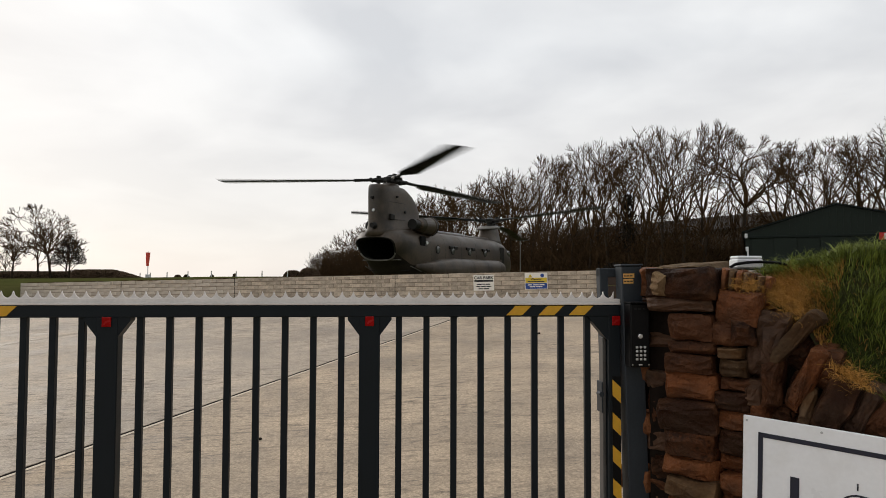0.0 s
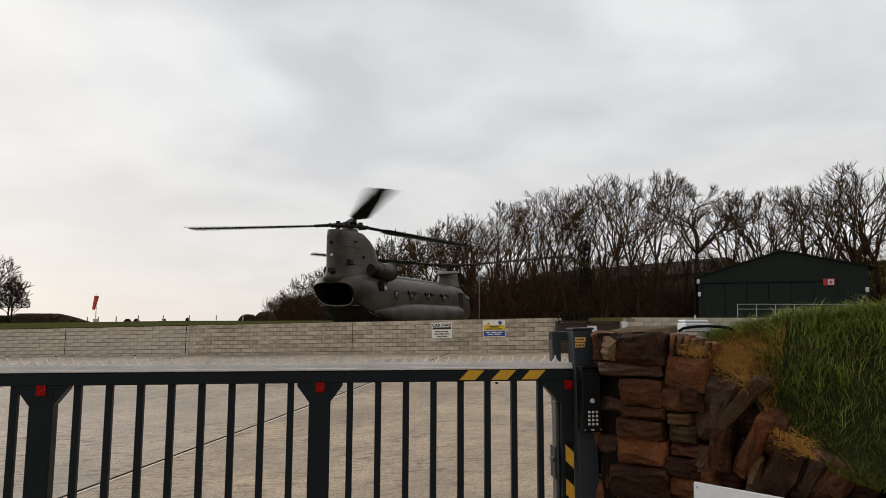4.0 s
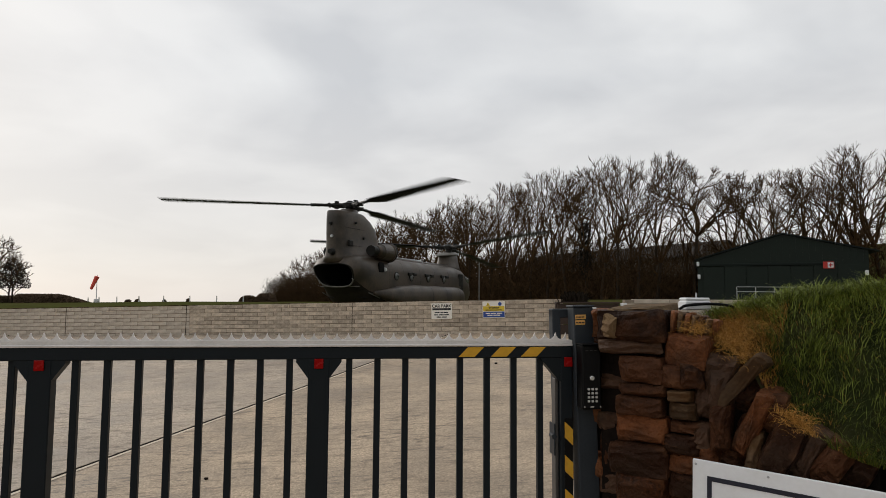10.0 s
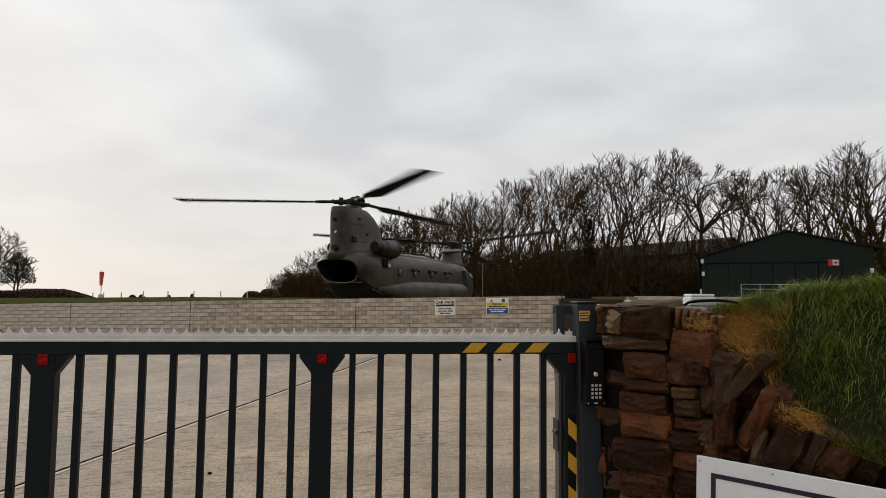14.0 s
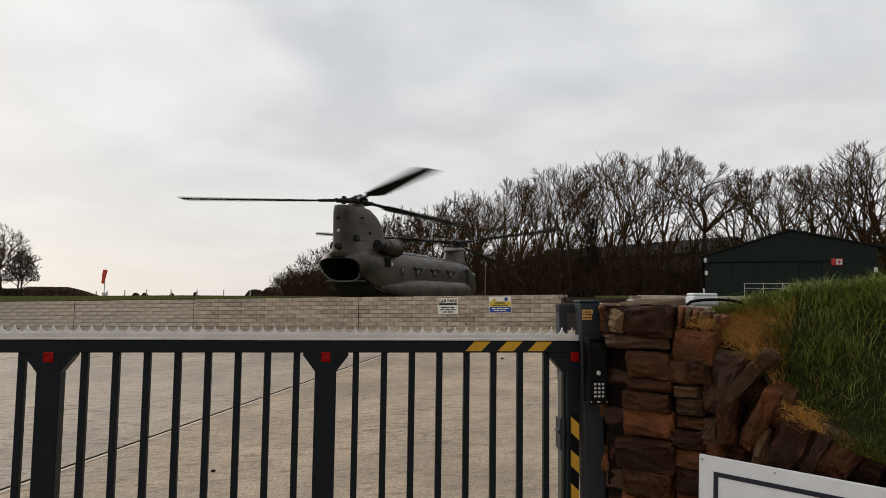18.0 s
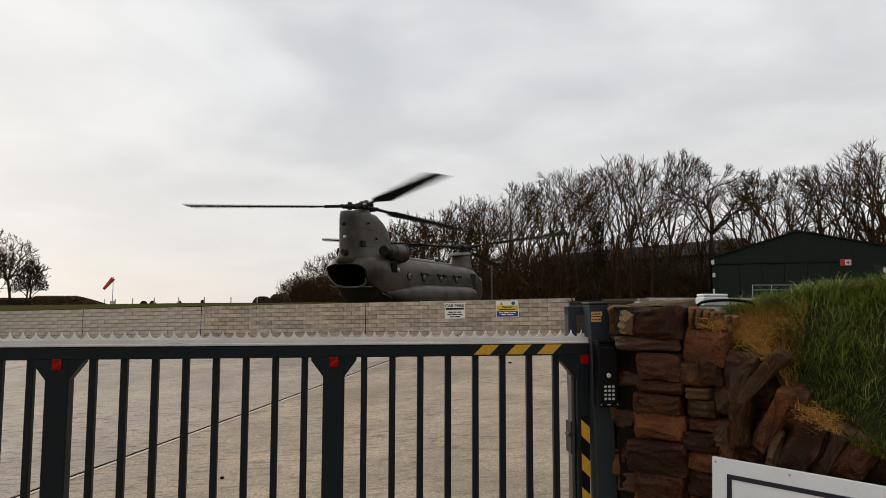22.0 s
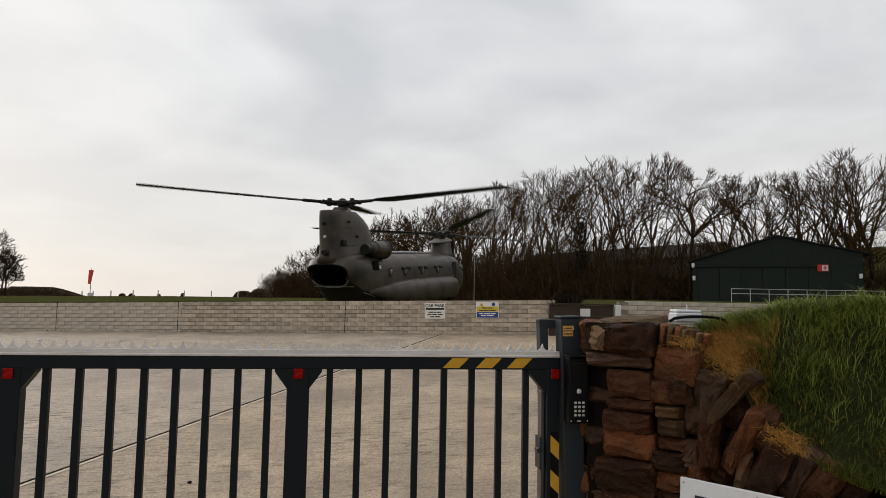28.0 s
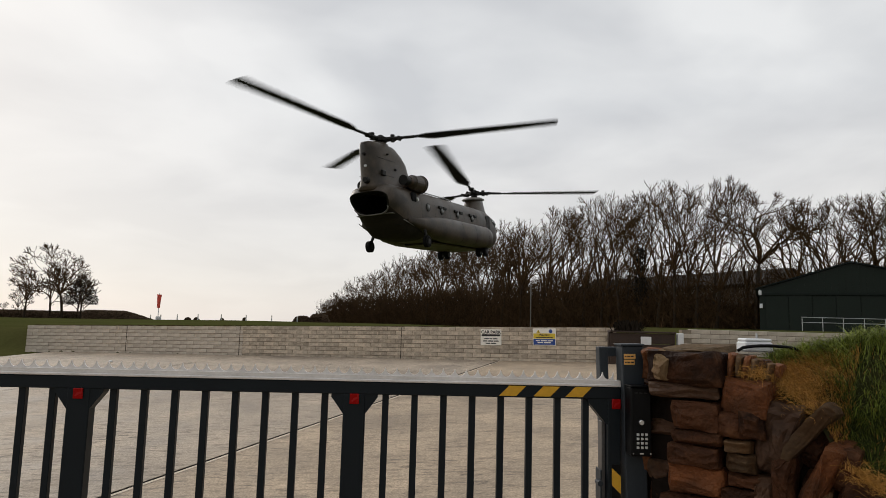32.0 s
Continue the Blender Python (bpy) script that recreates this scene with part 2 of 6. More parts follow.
M_RED = mat("red_reflector", (0.30, 0.004, 0.004), 0.25, vary=0.15, scale=60, bump=0.2, spec=0.2)
M_CHROME = mat("steel_key", (0.75, 0.75, 0.76), 0.3, metal=0.7, vary=0.05, bump=0)
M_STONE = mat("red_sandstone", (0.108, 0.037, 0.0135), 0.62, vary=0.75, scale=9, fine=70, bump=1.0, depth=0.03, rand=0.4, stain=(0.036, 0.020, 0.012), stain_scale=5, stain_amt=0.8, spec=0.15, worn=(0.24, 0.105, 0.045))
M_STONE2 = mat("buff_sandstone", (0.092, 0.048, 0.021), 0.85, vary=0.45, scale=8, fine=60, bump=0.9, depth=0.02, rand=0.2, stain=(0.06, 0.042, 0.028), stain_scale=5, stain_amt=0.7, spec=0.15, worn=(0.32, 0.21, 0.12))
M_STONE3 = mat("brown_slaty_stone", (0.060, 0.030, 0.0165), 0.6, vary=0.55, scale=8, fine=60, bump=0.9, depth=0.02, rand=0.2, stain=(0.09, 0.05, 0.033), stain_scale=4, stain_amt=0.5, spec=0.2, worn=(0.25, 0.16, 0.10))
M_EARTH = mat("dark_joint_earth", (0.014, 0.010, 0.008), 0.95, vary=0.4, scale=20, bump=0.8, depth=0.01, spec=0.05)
M_BLOCK = mat("weathered_concrete_block", (0.50, 0.42, 0.33), 0.88, vary=0.4, scale=6, fine=30, bump=0.8, depth=0.008, rand=0.13, stain=(0.24, 0.20, 0.16), stain_scale=2.6, stain_amt=0.65, spec=0.15)
M_BLOCK2 = mat("pale_concrete_block", (0.53, 0.46, 0.38), 0.88, vary=0.22, scale=5, fine=45, bump=0.6, depth=0.006, rand=0.06, stain=(0.70, 0.63, 0.54), stain_scale=3.0, stain_amt=0.6, spec=0.15)
M_MORTAR = mat("recessed_mortar", (0.27, 0.222, 0.172), 0.95, vary=0.25, scale=9, bump=0.5, spec=0.1)
M_FIELD = mat("short_grass", (0.066, 0.070, 0.023), 1.0, vary=0.35, scale=0.5, fine=9, bump=0.8, depth=0.05, stain=(0.075, 0.066, 0.026), stain_scale=0.11, stain_amt=0.6, spec=0.0)
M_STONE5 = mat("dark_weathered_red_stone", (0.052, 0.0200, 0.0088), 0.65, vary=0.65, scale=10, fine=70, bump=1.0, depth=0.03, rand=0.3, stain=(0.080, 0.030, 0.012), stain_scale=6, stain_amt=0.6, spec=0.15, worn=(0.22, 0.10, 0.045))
M_STONE4 = mat("pale_weathered_sandstone", (0.19, 0.125, 0.065), 0.85, vary=0.5, scale=8, fine=60, bump=0.9, depth=0.02, rand=0.2, stain=(0.12, 0.07, 0.04), stain_scale=7, stain_amt=0.7, spec=0.15)
# the light on the bank's crest is put into this brighter grass colour
M_GRASS2 = mat("young_grass_tips", (0.24, 0.29, 0.045), 0.5, vary=0.3, scale=2.5, fine=30, bump=0, rand=0.3, island=True, spec=0.3)
M_GRASS = mat("long_green_grass", (0.080, 0.098, 0.0125), 0.55, vary=0.6, scale=3.5, fine=30, bump=0, rand=0.45, island=True, spec=0.2)
M_DRY = mat("dry_straw_grass", (0.44, 0.225, 0.056), 0.7, vary=0.5, scale=3, fine=30, bump=0, rand=0.5, island=True, spec=0.15)
M_SOIL = mat("bank_turf", (0.022, 0.028, 0.009), 0.95, vary=0.4, scale=5, fine=40, bump=0.8, depth=0.02, stain=(0.07, 0.05, 0.025), stain_scale=3, spec=0.05)
M_HELI = mat("dark_olive_matt_paint", (0.076, 0.0565, 0.0395), 0.42, vary=0.4, scale=1.1, fine=9, bump=0.2, depth=0.01, stain=(0.022, 0.019, 0.015), stain_scale=0.9, stain_amt=0.75, spec=0.42)
M_HELI4 = mat("soot_streaked_paint", (0.028, 0.022, 0.017), 0.6, vary=0.5, scale=1.4, fine=9, bump=0.1, stain=(0.012, 0.010, 0.009), stain_scale=1.2, stain_amt=0.7, spec=0.25)
M_HELI2 = mat("sooty_grey_metal", (0.018, 0.017, 0.015), 0.5, metal=0.3, vary=0.3, scale=6, bump=0.1, spec=0.25)
M_EXHAUST = mat("heat_browned_steel", (0.085, 0.06, 0.042), 0.45, metal=0.5, vary=0.4, scale=6, bump=0.1, spec=0.3)
M_BLADE = mat("matt_black_blade", (0.006, 0.006, 0.006), 0.55, vary=0.2, scale=2, bump=0, spec=0.2)
M_HELI3 = mat("worn_grey_paint", (0.16, 0.15, 0.13), 0.5, vary=0.3, scale=4, fine=20, bump=0.1, depth=0.004, spec=0.3)
# near-black stands for the shade inside the bay and the exhausts
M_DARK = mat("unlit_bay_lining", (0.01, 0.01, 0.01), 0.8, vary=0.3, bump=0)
M_TYRE = mat("tyre_rubber", (0.006, 0.006, 0.006), 0.8, vary=0.2, bump=0.1, spec=0.15)
M_WINDOW = mat("dark_acrylic_pane", (0.12, 0.125, 0.12), 0.06, vary=0.1, bump=0, spec=0.9)
M_BARK = mat("winter_bark", (0.046, 0.033, 0.022), 0.9, vary=0.4, scale=1.2, fine=18, bump=0.6, depth=0.03, spec=0.1)
M_TWIG = mat("winter_twigs", (0.064, 0.035, 0.0145), 0.9, vary=0.35, scale=0.4, fine=4, bump=0, rand=0.2, island=True, spec=0.08)
M_SCRUB = mat("leafless_scrub", (0.062, 0.037, 0.0185), 0.95, vary=0.45, scale=0.5, fine=5, bump=0, rand=0.25, island=True, spec=0.03)
M_HEDGE = mat("dark_clipped_hedge", (0.026, 0.021, 0.016), 0.95, vary=0.5, scale=2, fine=12, bump=0, rand=0.25, island=True, spec=0.03)
M_HEDGE2 = mat("winter_hedge", (0.135, 0.092, 0.062), 0.95, vary=0.5, scale=2, fine=12, bump=0, rand=0.25, island=True, spec=0.03)
M_SHED = mat("dull_shed_boarding", (0.15, 0.125, 0.10), 0.9, vary=0.3, scale=0.7, fine=8, bump=0, spec=0.1)
M_SHEDROOF = mat("grey_fibre_cement", (0.062, 0.055, 0.049), 0.9, vary=0.25, scale=0.5, fine=6, bump=0, spec=0.1)
M_HANGAR = mat("dark_green_profiled_steel", (0.0140, 0.0208, 0.0155), 0.5, vary=0.2, scale=0.8, fine=9, bump=0.1, spec=0.2)
M_HANGAR2 = mat("dark_green_trim", (0.006, 0.011, 0.0085), 0.5, vary=0.2, bump=0, spec=0.2)
M_WHITE = mat("white_painted_metal", (0.78, 0.79, 0.80), 0.4, vary=0.06, scale=6, bump=0.03, stain=(0.6, 0.59, 0.55), stain_scale=4, stain_amt=0.35)
M_BOARD = mat("white_enamel_board", (0.90, 0.91, 0.93), 0.35, vary=0.05, scale=5, bump=0.02, stain=(0.72, 0.71, 0.68), stain_scale=6, stain_amt=0.25)
M_CREAM = mat("cream_sign_face", (0.90, 0.86, 0.78), 0.5, vary=0.06, bump=0)
M_NAVY = mat("navy_print", (0.012, 0.014, 0.03), 0.45, vary=0.1, bump=0)
M_INK = mat("black_print", (0.015, 0.014, 0.014), 0.5, vary=0.1, bump=0)
M_SIGNY = mat("yellow_sign_face", (0.72, 0.52, 0.04), 0.45, vary=0.06, bump=0)
M_BLUE = mat("blue_sign_face", (0.02, 0.07, 0.30), 0.45, vary=0.06, bump=0)
M_SIGNR = mat("red_sign_face", (0.55, 0.03, 0.02), 0.45, vary=0.08, bump=0)
M_SOCK = mat("faded_red_windsock", (0.92, 0.12, 0.085), 0.8, vary=0.15, scale=3, bump=0)
M_RUST = mat("rust_brown_boards", (0.045, 0.028, 0.02), 0.85, vary=0.35, scale=4, fine=30, bump=0.4)
M_RAIL = mat("galvanised_rail", (0.5, 0.51, 0.52), 0.45, metal=0.4, vary=0.1, bump=0)


# ---- building helpers ----
def finish(name, bm, material, smooth=False):
    me = bpy.data.meshes.new(name)
    bmesh.ops.recalc_face_normals(bm, faces=bm.faces)
    bm.to_mesh(me)
    bm.free()
    me.materials.append(material)
    if smooth:
        me.polygons.foreach_set("use_smooth", [True] * len(me.polygons))
    return me


def thing(name, bm, material, label, category, m=None, smooth=False, group="", kind=""):
    ob = new(name, finish(name, bm, material, smooth) if bm else None)
    if m is not None:
        ob.matrix_basis = m
    return tagged(ob, label, category, group, kind)


def part(name, bm, material, parent, label="", m=None, smooth=False):
    ob = new(name, finish(name, bm, material, smooth))
    ob.parent = parent
    if m is not None:
        ob.matrix_basis = m
    return tagged(ob, label)


def piece(name, mesh, parent, m):
    ob = new(name, mesh)
    ob.parent = parent
    ob.matrix_basis = m
    return ob


def box(bm, x0, x1, y0, y1, z0, z1, bevel=0.0):
    r = bmesh.ops.create_cube(bm, size=1)
    vs = r["verts"]
    for v in vs:
        v.co = Vector(((x0 + x1) / 2 + v.co.x * (x1 - x0), (y0 + y1) / 2 + v.co.y * (y1 - y0), (z0 + z1) / 2 + v.co.z * (z1 - z0)))
    if bevel:
        es = {e for v in vs for e in v.link_edges}
        bmesh.ops.bevel(bm, geom=list(es), offset=bevel, segments=1, affect="EDGES")
    return bm


def B(*a, bevel=0.0):
    return box(bmesh.new(), *a, bevel=bevel)


def tube(bm, pts, radii, sides=8, caps=True):
    """A tapered tube along points."""
    rings = []
    pts = [Vector(p) for p in pts]
    for i, p in enumerate(pts):
        d = (pts[min(i + 1, len(pts) - 1)] - pts[max(i - 1, 0)]).normalized()
        u = d.orthogonal().normalized() if i == 0 else (rings[-1][1] - d * rings[-1][1].dot(d)).normalized()
        w = d.cross(u)
        ring = [bm.verts.new(p + radii[i] * (math.cos(a) * u + math.sin(a) * w)) for a in (2 * math.pi * k / sides for k in range(sides))]
        rings.append((ring, u))
    for (a, _), (b, _) in zip(rings, rings[1:]):
        for k in range(sides):
            bm.faces.new((a[k], a[(k + 1) % sides], b[(k + 1) % sides], b[k]))
    if caps:
        bm.faces.new(rings[0][0][::-1])
        bm.faces.new(rings[-1][0])
    return bm


def T(pts, radii, sides=10):
    radii = [radii] * len(pts) if isinstance(radii, (int, float)) else radii
    return tube(bmesh.new(), pts, radii, sides)


def loft(bm, rings, cap0=True, cap1=True):
    vs = [[bm.verts.new(p) for p in r] for r in rings]
    n = len(vs[0])
    for a, b in zip(vs, vs[1:]):
        for k in range(n):
            bm.faces.new((a[k], a[(k + 1) % n], b[(k + 1) % n], b[k]))
    if cap0:
        bm.faces.new(vs[0][::-1])
    if cap1:
        bm.faces.new(vs[-1])
    return bm


def prism(bm, poly, y0, y1):
    """A polygon of (x, z), pushed from y0 to y1."""
    return loft(bm, [[(x, y0, z) for x, z in poly], [(x, y1, z) for x, z in poly]])


def words(name, text, size, material, parent, m, align="CENTER"):
    cu = bpy.data.curves.new(name, "FONT")
    cu.body, cu.size, cu.align_x, cu.align_y, cu.extrude, cu.offset = text, size, align, "CENTER", 0.0008, size * 0.03
    tmp = new(name, cu)
    dg = bpy.context.evaluated_depsgraph_get()
    me = bpy.data.meshes.new_from_object(tmp.evaluated_get(dg))
    bpy.data.objects.remove(tmp)
    me.materials.clear()
    me.materials.append(material)
    return piece(name, me, parent, m)


def smoothstep(a, b, v):
    t = min(1, max(0, (v - a) / (b - a)))
    return t * t * (3 - 2 * t)


# ---- ground ----
WALL_A, WALL_B = Vector((-11.65, 21.6)), Vector((4.40, 15.11))  # foot line of the block wall
WALL_DIR = (WALL_B - WALL_A).normalized()
WALL_N = Vector((-WALL_DIR.y, WALL_DIR.x))  # away from the camera


def apron_z(x, y):
    return -0.1196 + 0.0449 * x + 0.0472 * y


def wall_base(s):
    return 0.33 + (0.745 - 0.33) * s / 17.31


def ground_z(x, y):
    d = (Vector((x, y)) - WALL_A).dot(WALL_N)
    s = (Vector((x, y)) - WALL_A).dot(WALL_DIR)
    near = apron_z(max(-16, min(9, x)), max(-6, min(y, 24))) - 0.05
    pad = math.hypot((x - 4) / 1.0, (y - 38) / 1.0)
    far = 0.5 + 0.52 * smoothstep(11, 20, pad)
    far += 0.75 * smoothstep(16, 32, x) * smoothstep(20, 40, y)
    far += 0.10 * math.sin(x * 0.05 + 1) * smoothstep(40, 90, y)
    far += 15 * smoothstep(40, 110, x - 0.3 * (y - 60)) * smoothstep(70, 150, y)
    far -= 0.022 * max(0, y - 150)
    far -= 0.01 * max(0, abs(x) - 200)
    far -= 0.45 * smoothstep(-34, -50, x) * smoothstep(60, 100, y)
    far = max(far, -45)
    wide = 0.25 if s > -0.05 else 1.6
    k = smoothstep(0.12, 0.12 + wide, d)
    return near * (1 - k) + far * k


def steps(*spans):
    out = []
    for a, b, n in spans:
        out += [a + (b - a) * i / n for i in range(n)]
    return out + [spans[-1][1]]


def build_ground():
    bm = bmesh.new()
    xs = steps((-3000, -200, 8), (-200, -60, 12), (-60, -16, 16), (-16, 14, 75), (14, 60, 24), (60, 200, 12), (200, 3000, 8))
    ys = steps((-600, -8, 6), (-8, 11, 10), (11, 25, 70), (25, 60, 30), (60, 220, 30), (220, 3000, 14))
    grid = [[bm.verts.new((x, y, ground_z(x, y))) for x in xs] for y in ys]
    for a, b in zip(grid, grid[1:]):
        for i in range(len(xs) - 1):
            bm.faces.new((a[i], a[i + 1], b[i + 1], b[i]))
    thing("ground", bm, M_FIELD, "short green grass field running to the skyline", "ground", kind="structure", smooth=True)
    # the concrete apron: bays with open joints between them
    base, d = Vector((-3.03, 5.07)), Vector((0.449, 0.893)).normalized()
    side = Vector((d.y, -d.x))

    def meet(p):  # along the joint direction to the wall's foot
        return p + d * ((WALL_A - p).dot(WALL_N) / d.dot(WALL_N) - 0.02)

    apron = thing("pavement", None, None, "brushed grey-buff concrete apron, damp in patches", "pavement", kind="structure")
    # damp black filler in the joints
    bm = bmesh.new()
    for o in (-7.2, 0.0, 6.9):
        a, b = base + side * o - d * 15, meet(base + side * o)
        q = [bm.verts.new((p.x, p.y, apron_z(p.x, p.y) - 0.004)) for p in (a - side * 0.06, a + side * 0.06, b + side * 0.06, b - side * 0.06)]
        bm.faces.new(q)
    part("joint_filler", bm, M_EARTH, apron)
    # pale trowelled margin along the joint
    bm = bmesh.new()
    for o in (-7.2, 0.0, 6.9):
        a, b = base + side * o - d * 15, meet(base + side * o)
        q = [bm.verts.new((p.x, p.y, apron_z(p.x, p.y) + 0.004)) for p in (a + side * 0.028, a + side * 0.072, b + side * 0.072, b + side * 0.028)]
        bm.faces.new(q)
    part("joint_margin", bm, M_MARGIN, apron)
    offs = [-14.0, -7.2, 0.0, 6.9, 13.8]
    for a, b in zip(offs, offs[1:]):
        bm = bmesh.new()
        pa, pb = base + side * (a + 0.03), base + side * (b - 0.03)
        sa, sb = pa - d * 15, pb - d * 15
        corners = [sa, sb, meet(pb), meet(pa)]
        n = 14
        rows = []
        for i in range(n + 1):
            u = i / n
            l, r = corners[0].lerp(corners[3], u), corners[1].lerp(corners[2], u)
            rows.append([l.lerp(r, j / 6) for j in range(7)])
        top = [[bm.verts.new((p.x, p.y, apron_z(p.x, p.y))) for p in row] for row in rows]
        for q, w in zip(top, top[1:]):
            for j in range(6):
                bm.faces.new((q[j], q[j + 1], w[j + 1], w[j]))
        edge = [e for e in bm.edges if e.is_boundary]
        ext = bmesh.ops.extrude_edge_only(bm, edges=edge)
        for v in ext["geom"]:
            if isinstance(v, bmesh.types.BMVert):
                v.co.z -= 0.04
        part("slab", bm, M_CONCRETE2 if a >= 0 else M_CONCRETE, apron)


build_ground()


# ---- block wall: courses follow the falling ground ----
def build_block_wall():
    wall = thing("block_wall", None, None, "low weathered concrete-block wall laid flat, open perpends", "wall", kind="structure",
                 m=pose(WALL_A.x, WALL_A.y, 0, 0, 0, math.degrees(math.atan2(WALL_DIR.y, WALL_DIR.x))))
    length, courses, depth = 17.9, 8, 0.215
    slope = (0.745 - 0.33) / 17.31

    def core(s0, s1, h):
        bm = bmesh.new()
        vs = [bm.verts.new((s, y, wall_base(s) + z)) for s in (s0, s1) for y in (0.013, depth - 0.022) for z in (-0.2, h - 0.006)]
        for q in ((0, 1, 3, 2), (4, 6, 7, 5), (0, 4, 5, 1), (2, 3, 7, 6), (1, 5, 7, 3), (0, 2, 6, 4)):
            bm.faces.new([vs[i] for i in q])
        return bm

    split = 7.9
    part("core", core(0.01, split, 0.83), M_MORTAR, wall)
    part("core", core(split, length - 0.01, 0.84), M_MORTAR, wall)
    rng = random.Random(4)
    shapes = {}

    def block_mesh(key, w, h, k, m):
        if (key, k) not in shapes:
            bm = B(0.0055, w - 0.0055, 0, depth, 0.005, h - 0.005, bevel=0.006)
            r2 = random.Random(k)
            for v in bm.verts:
                v.co += Vector((r2.uniform(-1, 1), r2.uniform(-1.2, 1.2), r2.uniform(-1, 1))) * 0.0045
            shapes[key, k] = finish("block", bm, m)
        return shapes[key, k]

    for lo, hi, high, m, key in ((0.0, split, 0.84, M_BLOCK2, "p"), (split, length, 0.85, M_BLOCK, "w")):
        h = high / courses
        n = round((hi - lo) / 0.452)
        w = (hi - lo) / n
        for c in range(courses):
            cuts = [lo] + [lo + (i + (0.5 if c % 2 else 0)) * w for i in range(0 if c % 2 else 1, n)] + [hi]
            cuts = sorted(set(round(q, 4) for q in cuts))
            for a, b in zip(cuts, cuts[1:]):
                half = b - a < w * 0.75
                me = block_mesh(key + ("h" if half else "f"), b - a if half else w, h, rng.randrange(7), m)
                piece("block", me, wall, pose(a, rng.uniform(-0.003, 0.004), wall_base(a) + c * h, 0, -math.degrees(math.atan(slope)), 0))
    # an uneven dark strip for the shadow line where the wall meets the concrete
    bm = bmesh.new()
    rim = [(q * 0.15 + 0.05, 0.010 + 0.012 * noise.noise(Vector((q * 0.31, 2.0, 0.0)))) for q in range(119)]
    for (qa, za), (qb, zb) in zip(rim, rim[1:]):
        bm.faces.new([bm.verts.new(p) for p in ((qa, -0.007, wall_base(qa) - 0.05), (qb, -0.007, wall_base(qb) - 0.05), (qb, -0.006, wall_base(qb) + zb), (qa, -0.006, wall_base(qa) + za))])
    part("foot_gap", bm, M_EARTH, wall, "dark shade strip along the wall's foot")
    # movement joints, and smears of pale mortar along the top courses
    for s in (3.9, 7.8, 12.6):
        part("movement_joint", B(s - 0.006, s + 0.006, -0.004, 0.004, wall_base(s) + 0.01, wall_base(s) + 0.83), M_EARTH, wall)
    for k in range(120):
        s = rng.uniform(0.3, 17.5) if k % 3 == 0 else rng.uniform(0.3, 8.0)
        c = rng.choice((7, 7, 7, 7, 6, 6, 5, 3, 2))
        if rng.random() < 0.45:
            a, b, z0, z1 = s, s + rng.uniform(0.012, 0.025), c * 0.105 + 0.01, c * 0.105 + rng.uniform(0.06, 0.10)
        else:
            a, b, z0, z1 = s, s + rng.uniform(0.08, 0.32), c * 0.105 + 0.088, c * 0.105 + 0.102
        part("mortar_smear", B(a, b, -0.006, 0.003, wall_base(s) + z0, wall_base(s) + z1, bevel=0.002), M_MARGIN, wall)
    # soil, moss and dead tufts along the back of the wall's top
    verts, faces = [], []
    for _ in range(5200):
        q = rng.uniform(0.1, 17.8)
        if noise.noise(Vector((q * 1.7, 3.0, 0.0))) + 0.5 * noise.noise(Vector((q * 7.0, 0.0, 5.0))) < rng.uniform(-0.5, 0.5):
            continue
        p = Vector((q, rng.uniform(0.06, 0.24), wall_base(q) + 0.835))
        d = Vector((rng.gauss(0, 0.6), rng.gauss(0, 0.4), 1)).normalized() * rng.uniform(0.008, 0.035)
        e = Vector((rng.uniform(0.006, 0.020), 0, rng.uniform(-0.004, 0.004)))
        n0 = len(verts)
        verts += [p - e, p + e, p + d + e * 0.7, p + d - e * 0.7]
        faces.append((n0, n0 + 1, n0 + 2, n0 + 3))
    me = bpy.data.meshes.new("wall_moss")
    me.from_pydata([tuple(v) for v in verts], [], faces)
    me.materials.append(M_SCRUB)
    moss = new("wall_moss", me)
    moss.matrix_basis = wall.matrix_basis
    tagged(moss, "dark moss and dead tufts along the top of the block wall", "moss", kind="stuff")
    return wall


build_block_wall()


def on_wall(s, out, up):
    """A place on the wall's near face: along, out from the face, up from the foot."""
    p = WALL_A + WALL_DIR * s - WALL_N * out
    return Vector((p.x, p.y, wall_base(s) + up))


WALL_YAW = math.degrees(math.atan2(WALL_DIR.y, WALL_DIR.x))
WALL_LEAN = math.degrees(math.atan((0.745 - 0.33) / 17.31))


def sign_pose(s, up):
    p = on_wall(s, 0.014, up)
    return Matrix.Translation(p) @ pose(0, 0, 0, 0, -WALL_LEAN, WALL_YAW)


